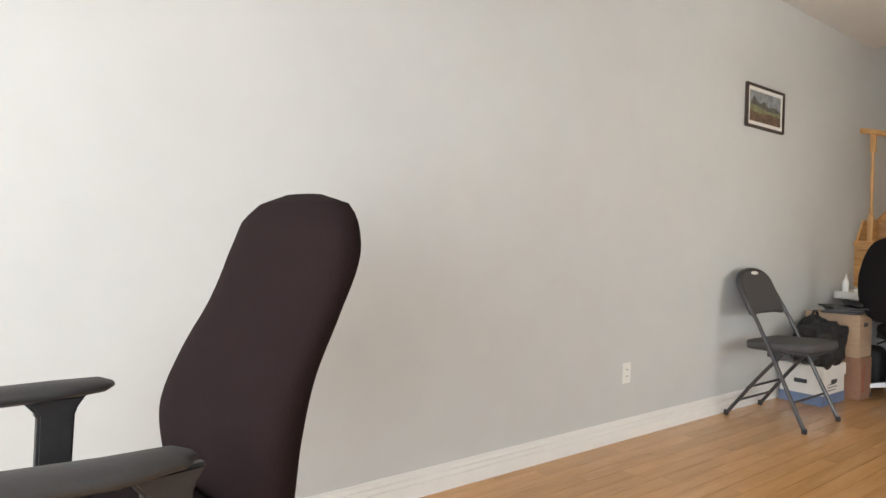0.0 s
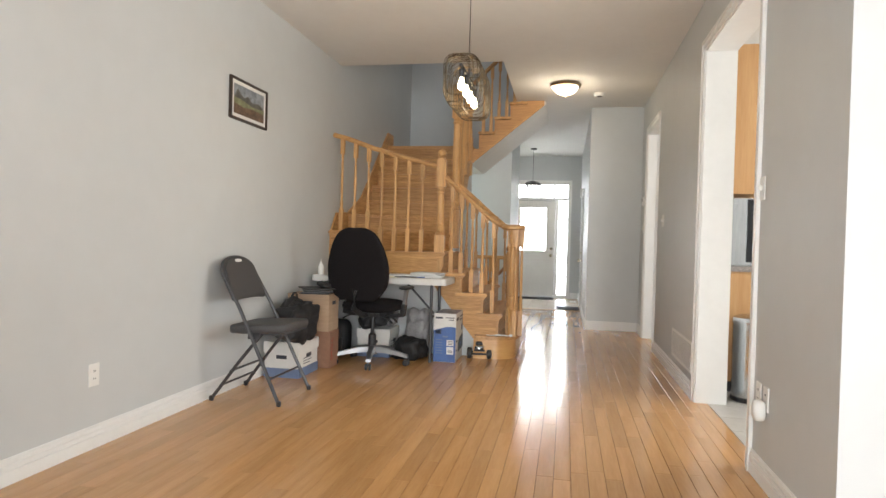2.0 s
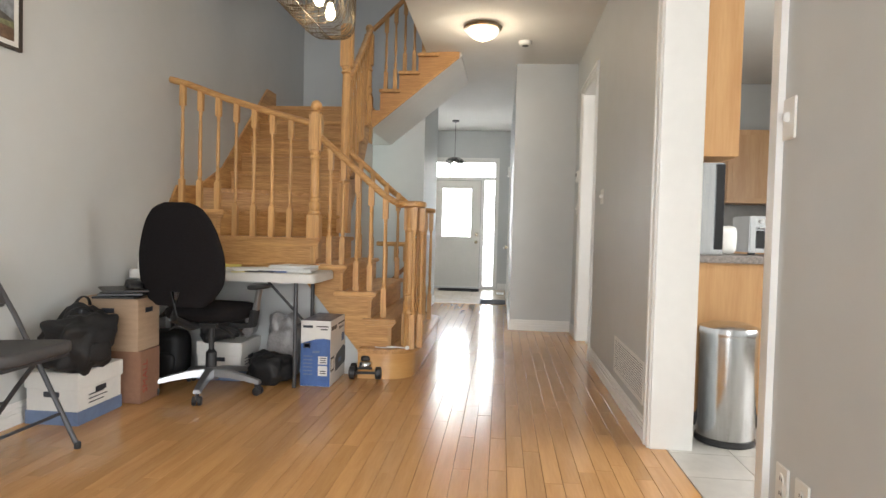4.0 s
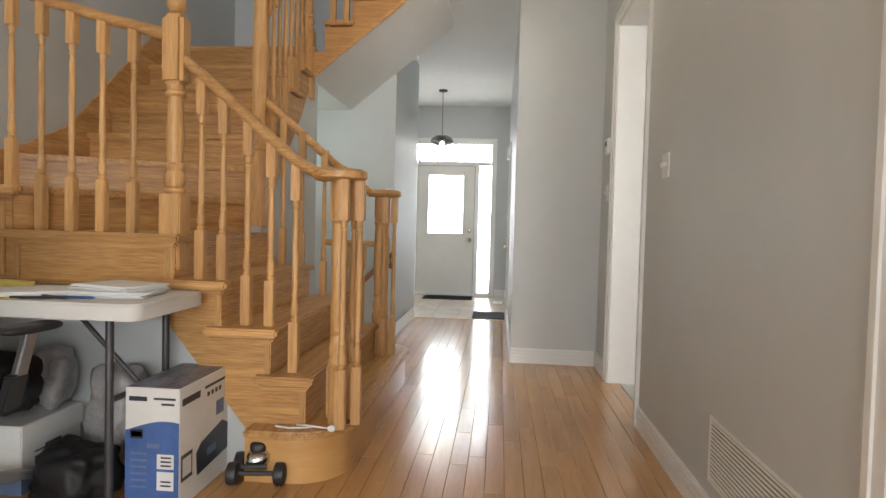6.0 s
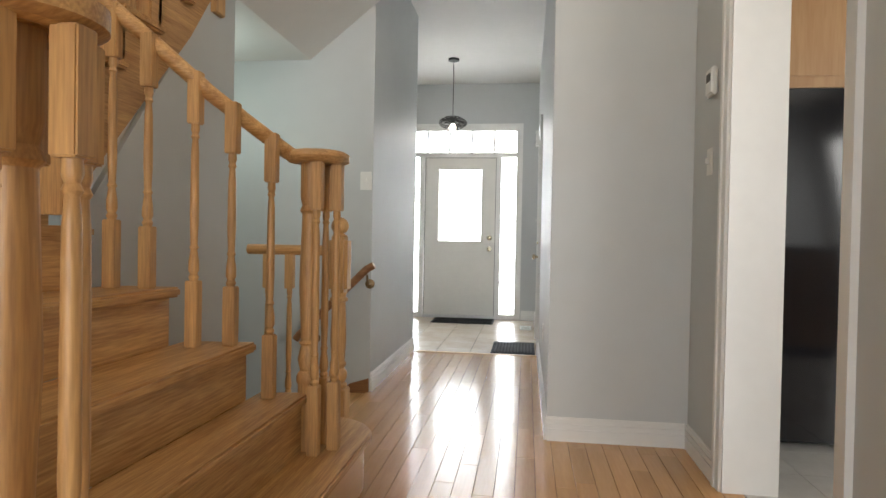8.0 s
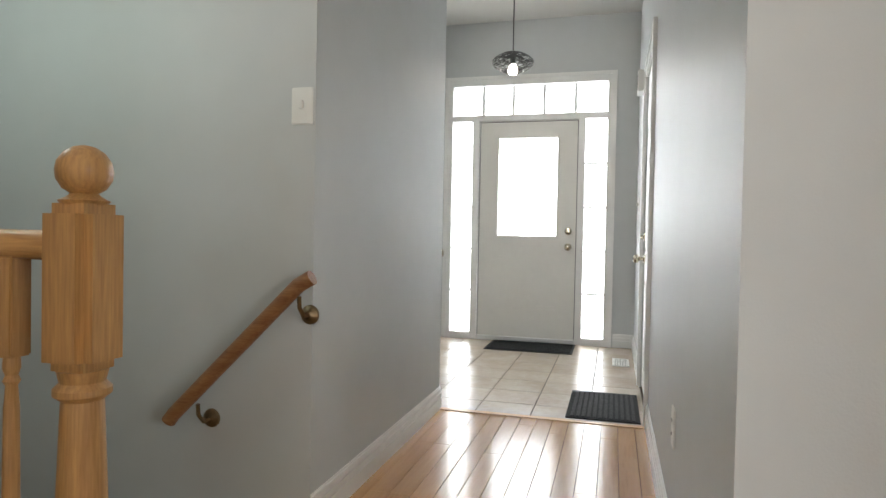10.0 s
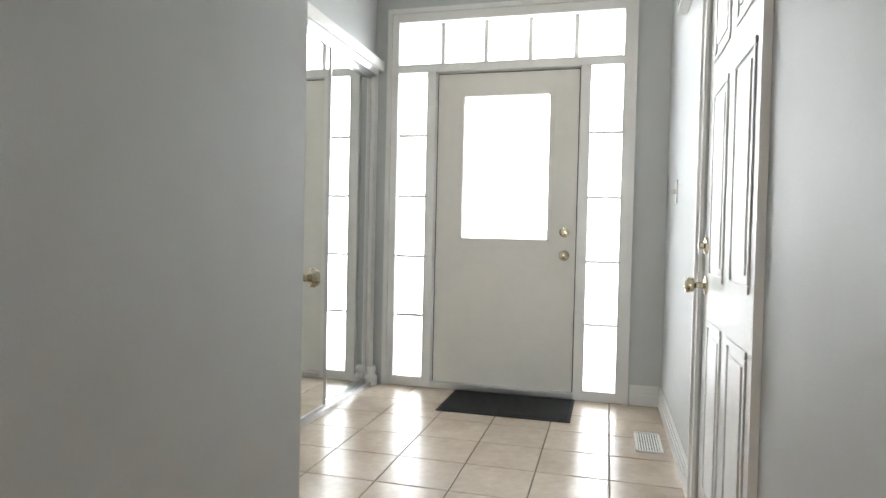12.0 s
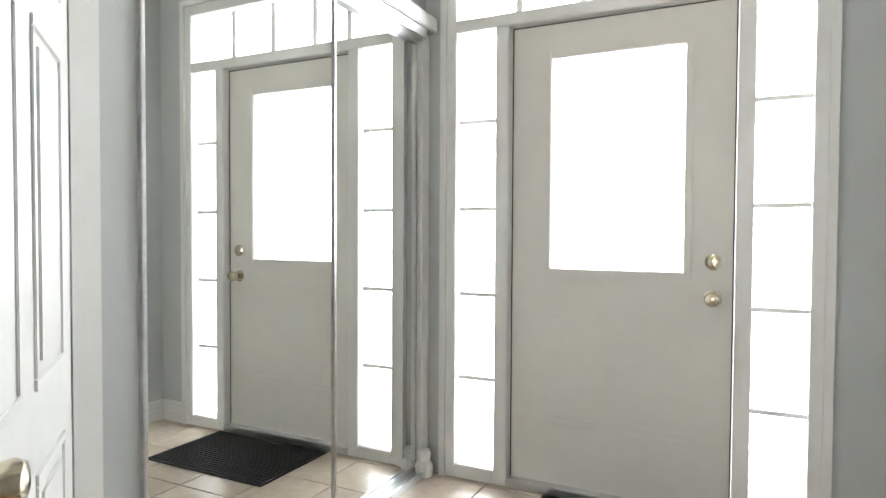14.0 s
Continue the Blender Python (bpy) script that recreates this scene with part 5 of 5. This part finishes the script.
th = thing("thermostat", "small white thermostat on the wall", "thermostat", pose(8.12, YR, 1.70, 0, 0, 180))
part("case", box(-0.05, 0.05, -0.028, 0, -0.06, 0.06, bev=0.008), PLATE, th)
part("display", box(-0.03, 0.03, -0.0295, -0.028, 0.0, 0.035), GREYP, th)
ch = thing("door_chime", "white door chime box on the wall", "chime", pose(12.30, YP, 2.13, 0, 0, 180))
part("case", box(-0.09, 0.09, -0.045, 0, -0.08, 0.08, bev=0.006), PLATE, ch)
for k in range(3):
    part("louvre", box(-0.05, 0.05, -0.047, -0.045, -0.05 + 0.04 * k, -0.03 + 0.04 * k), GREYP, ch)

# pendant: long wire basket with four bulbs
pn = thing("pendant_lamp", "long woven bronze wire pendant with four lit bulbs", "lamp", pose(4.10, 0.635, 2.15) @ Matrix.Scale(0.78, 4))
part("canopy", lathe([(0.06, 1.015), (0.06, 1.043)], 20), WIRE, pn)
part("cord", tube([(0, 0, 0.20), (0, 0, 1.03)], 0.004, 8), BLACKP, pn)
part("bar", box(-0.44, 0.44, -0.012, 0.012, 0.12, 0.145, bev=0.003), BLACKP, pn)
part("stem", tube([(0, 0, 0.14), (0, 0, 0.215)], 0.008, 8), BLACKP, pn)
def cage(u, a):
    k = (1 - abs(u) ** 5) ** 0.25 if abs(u) < 1 else 0
    c, s = math.cos(a), math.sin(a)
    return Vector((0.49 * u, (0.085 + 0.07 * k) * math.copysign(abs(c) ** 0.5, c), 0.035 + (0.115 + 0.095 * k) * math.copysign(abs(s) ** 0.5, s)))
rnd = random.Random(8)
bm = bmesh.new()
for k in range(420):
    u, a = rnd.uniform(-1, 1), rnd.uniform(0, 2 * math.pi)
    du, da = rnd.uniform(-0.16, 0.16), rnd.choice((-1, 1)) * rnd.uniform(0.5, 1.7)
    pts = []
    for i in range(7):
        t = i / 6
        uu = max(-0.99, min(0.99, u + du * t + 0.02 * math.sin(5 * t + k)))
        pts.append(cage(uu, a + da * t))
    tube(pts, 0.0013, 4, bm)
wm = part("wire_mesh", bm, WIRE, pn, "tangled fine bronze wire")
for u in (-1, 1):
    part("end_ring", tube([cage(u * 0.995, 2 * math.pi * k / 32) for k in range(32)], 0.004, 6, closed=True), WIRE, pn)
for a in (math.pi / 2, -math.pi / 2):
    part("rim_wire", tube([cage(-0.99 + 1.98 * k / 20, a) for k in range(21)], 0.003, 6), WIRE, pn)
for k in range(4):
    x = -0.36 + 0.24 * k
    part("socket", lathe([(0.02, 0.045), (0.022, 0.06), (0.022, 0.115), (0.012, 0.125)], 14, pose(x, 0, 0)), BLACKP, pn)
    b = part("bulb", lathe([(0.004, -0.06), (0.022, -0.052), (0.031, -0.03), (0.03, -0.01), (0.02, 0.02), (0.015, 0.045)], 16, pose(x, 0, 0)), BULB, pn, "lit warm bulb")
lamp("pendant_light", "POINT", pose(4.10, 0.635, 2.05), 8, (1, 0.78, 0.52), 0.12)

cl = thing("ceiling_light", "frosted glass dome ceiling light, lit, with metal rim", "lamp", pose(7.13, 0.0, ZC))
part("rim", lathe([(0.12, -0.045), (0.168, -0.04), (0.178, -0.022), (0.165, -0.004), (0.15, 0.0)], 32), mat("warm_nickel", (0.55, 0.45, 0.32), 0.25, 1.0, vary=0.1, scale=20), cl)
part("dome", lathe([(0.006, -0.135), (0.05, -0.128), (0.10, -0.105), (0.135, -0.07), (0.145, -0.04)], 32), DOME, cl, "lit frosted glass bowl")
part("finial", lathe([(0.003, -0.152), (0.008, -0.146), (0.008, -0.138), (0.012, -0.134)], 12), BRASS, cl)
lamp("ceiling_light_glow", "POINT", pose(7.13, 0.0, ZC - 0.24), 11, (1, 0.84, 0.62), 0.12)
sm = thing("smoke_detector", "white round smoke detector on the ceiling", "detector", pose(7.62, -0.40, ZC))
part("body", lathe([(0.045, -0.04), (0.06, -0.034), (0.066, -0.012), (0.068, 0)], 24), PLATE, sm)
part("grille", lathe([(0.03, -0.044), (0.034, -0.04)], 20), GREYP, sm)

fl = thing("foyer_pendant", "dark woven wire pendant with lit bulb in the entry", "lamp", pose(12.07, 0.607, 0))
part("canopy", lathe([(0.06, ZC - 0.022), (0.06, ZC - 0.001)], 20), BLACKP, fl)
part("cord", tube([(0, 0, 2.32), (0, 0, ZC - 0.01)], 0.004, 8), BLACKP, fl)
def onion(t, a):
    r = 0.155 * math.sin(math.pi * (0.12 + 0.76 * t)) ** 0.7
    return Vector((r * math.cos(a), r * math.sin(a), 2.205 + 0.125 * t))
bm = bmesh.new()
for k in range(170):
    t, a = rnd.uniform(0, 1), rnd.uniform(0, 2 * math.pi)
    dt, da = rnd.uniform(-0.5, 0.5), rnd.choice((-1, 1)) * rnd.uniform(0.4, 1.3)
    tube([onion(max(0, min(1, t + dt * i / 6)), a + da * i / 6) for i in range(7)], 0.0021, 4, bm)
part("shade", bm, BLACKP, fl, "black woven wire shade")
for t in (0.0, 1.0):
    part("ring", tube([onion(t, 2 * math.pi * k / 24) for k in range(24)], 0.004, 6, closed=True), BLACKP, fl)
part("socket", lathe([(0.022, 2.255), (0.022, 2.33)], 14), BLACKP, fl)
part("bulb", lathe([(0.004, 2.175), (0.026, 2.182), (0.036, 2.205), (0.032, 2.232), (0.018, 2.255)], 18), BULB_F, fl, "lit bulb")
lamp("foyer_light", "POINT", pose(12.07, 0.607, 2.13), 4, (1, 0.9, 0.76), 0.05)

# ---- kitchen ----
pen = thing("base_cabinet", "light maple peninsula cabinet, plain back panel", "cabinet")
part("body", box(5.10, 5.72, -3.0, YR2 - 0.005, 0.09, 0.955, bev=0.003), CABINET, pen)
part("toe_kick", box(5.14, 5.68, -2.98, YR2 - 0.01, 0.001, 0.09), GREYP, pen)
lone("worktop", box(5.07, 5.76, -3.03, YR2 - 0.004, 0.956, 0.996, bev=0.006), COUNTER, "speckled grey laminate worktop on the cabinet", "worktop")
def upper(x0, x1, y0, y1, z0, z1, label, doors, axis):
    u = thing("wall_cabinet", label, "cabinet")
    part("body", box(x0, x1, y0, y1, z0, z1, bev=0.002), CABINET, u)
    for k in range(doors):
        if axis == "x":
            a, b = y0 + (y1 - y0) * k / doors, y0 + (y1 - y0) * (k + 1) / doors
            d = part("door", box(x0 - 0.02, x0 - 0.001, a + 0.003, b - 0.003, z0 + 0.003, z1 - 0.003, bev=0.003), CABINET, u)
            part("door_panel", box(x0 - 0.026, x0 - 0.02, a + 0.06, b - 0.06, z0 + 0.06, z1 - 0.06, bev=0.0025), CABINET, d)
    return u
upper(5.15, 5.75, -1.57, YR2 - 0.005, 1.57, 2.75, "light maple upper cabinet with plain end panel", 0, "x")
upper(8.95, 9.32, -4.3, -2.3, 1.50, 2.35, "light maple wall cabinets over the far worktop", 4, "x")
upper(8.70, 9.30, -2.0, YR2 - 0.005, 1.80, 2.45, "light maple cabinet above the refrigerator", 1, "x")
fr = thing("refrigerator", "tall black refrigerator in the kitchen", "refrigerator")
part("body", box(8.56, 9.30, -2.0, YR2 - 0.01, 0.02, 1.77, bev=0.01), GLASSBLK, fr)
part("door", box(8.50, 8.555, -1.995, YR2 - 0.015, 0.05, 1.76, bev=0.012), GLASSBLK, fr)
part("handle", tube([(8.46, -1.93, 0.7), (8.46, -1.93, 1.5)], 0.012, 8), STEEL, fr)
mw = thing("microwave", "stainless microwave oven on the worktop", "microwave")
part("body", box(5.20, 5.62, -1.52, YR2 - 0.02, 1.0, 1.54, bev=0.008), STEEL, mw)
part("door", box(5.19, 5.199, -1.515, -1.465, 1.03, 1.53, bev=0.002), GLASSBLK, mw)
part("badge", box(5.196, 5.1995, -1.345, -1.305, 1.485, 1.5), GREYP, mw)
to = thing("toaster_oven", "stainless toaster oven with three knobs on the worktop", "oven")
part("body", box(5.42, 5.72, -2.15, -1.75, 1.012, 1.24, bev=0.008), STEEL, to)
part("window", box(5.412, 5.4195, -2.12, -1.79, 1.04, 1.15, bev=0.002), GLASSBLK, to)
part("handle", tube([(5.39, -2.10, 1.165), (5.39, -1.80, 1.165)], 0.007, 8), STEEL, to)
for k in range(4):
    part("knob", lathe([(0.016, 0), (0.015, 0.014)], 14, Matrix.Translation((5.42, -1.82 - 0.08 * k, 1.205)) @ Matrix.Rotation(radians(-90), 4, "Y")), ALU, to)
for y in (-2.12, -1.78):
    part("foot", box(5.44, 5.48, y - 0.015, y + 0.015, 0.997, 1.012), BLACKP, to)
ta = thing("toaster", "white two-slot toaster on the worktop", "toaster")
part("body", blob(0.12, 0.075, 0.09, pose(5.50, -1.60, 1.087), power=5), PLATE, ta)
part("slots", box(5.42, 5.58, -1.615, -1.585, 1.172, 1.1785), INK, ta)
bn = thing("trash_can", "round stainless step bin beside the cabinet", "bin", pose(4.885, -1.46, 0))
part("body", lathe([(0.145, 0.03), (0.15, 0.04), (0.15, 0.58)], 36), STEEL, bn)
part("base", lathe([(0.152, 0.001), (0.155, 0.006), (0.152, 0.03)], 36), BLACKP, bn)
part("lid", lathe([(0.153, 0.58), (0.156, 0.60), (0.15, 0.622), (0.10, 0.642), (0.02, 0.648)], 36), STEEL, bn)
part("hinge", box(0.13, 0.175, -0.04, 0.04, 0.53, 0.63, bev=0.006), BLACKP, bn)
lone("backsplash", box(9.31, 9.335, -4.3, -2.02, 1.0, 1.5), mat("grey_backsplash", (0.25, 0.24, 0.23), 0.4, vary=0.2, scale=6), "grey tiled kitchen backsplash on end wall", "backsplash")
wt = thing("base_cabinet", "light maple base cabinets along the end wall", "cabinet")
part("body", box(8.72, 9.33, -4.3, -2.02, 0.02, 0.955, bev=0.003), CABINET, wt)
part("worktop", box(8.70, 9.33, -4.32, -2.01, 0.956, 0.996, bev=0.005), COUNTER, wt)

# ---- boards and tiles, last ----
def boards():
    rnd = random.Random(4)
    w = 0.0825
    meshes = {}
    def board_mesh(length):
        if length not in meshes:
            bm = bmesh.new()
            bx(bm, 0, length - 0.0015, 0, w - 0.0016, -0.013, 0)
            top = [e for e in bm.edges if all(v.co.z > -0.001 for v in e.verts)]
            bmesh.ops.bevel(bm, geom=top, offset=0.0012, segments=1, affect="EDGES")
            meshes[length] = mesh_of("floor_board", bm, BOARD, 0)
        return meshes[length]
    rest_v, rest_f = [], []
    count = 0
    y = YR2
    spans = []
    yy = -4.4
    while yy < YL - 0.01:
        spans.append(yy)
        yy += w
    for y in spans:
        if y < YR2 - 0.01:
            x, end = XB, XK
        elif y < -1.105:
            x, end = XB, XK
        else:
            x = XB
            end = XP if y < YP - 0.02 else (XT if y < YH - 0.02 else XO - 0.01)
        if y > 0.68 and y < YH - 0.02:
            end = XT
        x -= rnd.random() * 0.8
        while x < end - 0.02:
            length = rnd.choice((0.45, 0.6, 0.75, 0.9, 1.05, 1.2, 1.35))
            a, b = max(x, XB), min(x + length, end)
            x += length
            if b - a < 0.03:
                continue
            if a > 0.6 and count < 300 and -1.1 < y < 1.35:
                ob = share("floor_board", board_mesh(round(b - a, 3)), floor, pose(a, y, 0, rnd.uniform(-0.22, 0.22), rnd.uniform(-0.02, 0.02)))
                count += 1
            else:
                n = len(rest_v)
                c, d = a + 0.0, b - 0.0015
                e, f = y, min(y + w - 0.0016, YL)
                tl = rnd.uniform(-0.00018, 0.00018)
                rest_v.extend([(c, e, -0.013), (d, e, -0.013), (d, f, -0.013), (c, f, -0.013), (c, e, -tl), (d, e, -tl), (d, f, tl), (c, f, tl)])
                rest_f.extend([tuple(n + q for q in t) for t in ((4, 5, 6, 7), (0, 1, 5, 4), (1, 2, 6, 5), (2, 3, 7, 6), (3, 0, 4, 7))])
    me = bpy.data.meshes.new("floor_boards")
    me.from_pydata(rest_v, [], rest_f)
    m2 = BOARD.copy()
    nt = m2.node_tree
    geo = nt.nodes.new("ShaderNodeNewGeometry")
    for l in list(nt.links):
        if l.from_node.type == "OBJECT_INFO":
            to = l.to_socket
            nt.links.remove(l)
            nt.links.new(geo.outputs["Random Per Island"], to)
    me.materials.append(m2)
    ob = new("floor_boards", me)
    ob.parent = floor
    tagged(ob, "honey maple strip boards", kind="stuff")
boards()
tf = setting("floor_tiled", box(XT - 0.02, XF, YP, 2.3, -0.012, -0.004), GROUT, "beige ceramic tiles with dark joints in the entry", "floor")
P = 0.305
tm = {}
for i in range(-1, 9):
    for j in range(-2, 8):
        a, b = 12.52 + P * (i - 6), 12.52 + P * (i - 5)
        c, e = -0.042 + P * (j - 0), -0.042 + P * (j + 1)
        a, b, c, e = max(a, XT), min(b, XF), max(c, YP), min(e, YM + 0.11)
        if b - a < 0.03 or e - c < 0.03:
            continue
        key = (round(b - a, 3), round(e - c, 3))
        if key not in tm:
            bm = box(0.003, key[0] - 0.003, 0.003, key[1] - 0.003, -0.006, 0)
            bmesh.ops.bevel(bm, geom=[q for q in bm.edges if all(v.co.z > -0.001 for v in q.verts)], offset=0.0015, segments=1, affect="EDGES")
            tm[key] = mesh_of("tile", bm, TILE, 0)
        share("tile", tm[key], tf, pose(a, c, 0.0))
setting("trim_transition", box(XT - 0.045, XT + 0.004, YP, YH, -0.004, 0.004, bev=0.002), OAK_Y, "flat oak strip between boards and tiles", "trim")
kf = setting("floor_kitchen", box(XK + 0.12, XP + 0.9, -4.5, -1.103, -0.013, -0.006), GROUT, "pale tiles in the kitchen", "floor")
kt = mesh_of("tile", box(0.002, 0.318, 0.002, 0.318, -0.006, 0), KTILE, 0)
for i in range(20):
    for j in range(6):
        if 2.4 + 0.32 * i + 0.32 < XP + 0.9 and -1.104 - 0.32 * (j + 1) > -4.4:
            share("tile", kt, kf, pose(2.4 + 0.32 * i, -1.104 - 0.32 * (j + 1), 0.0))
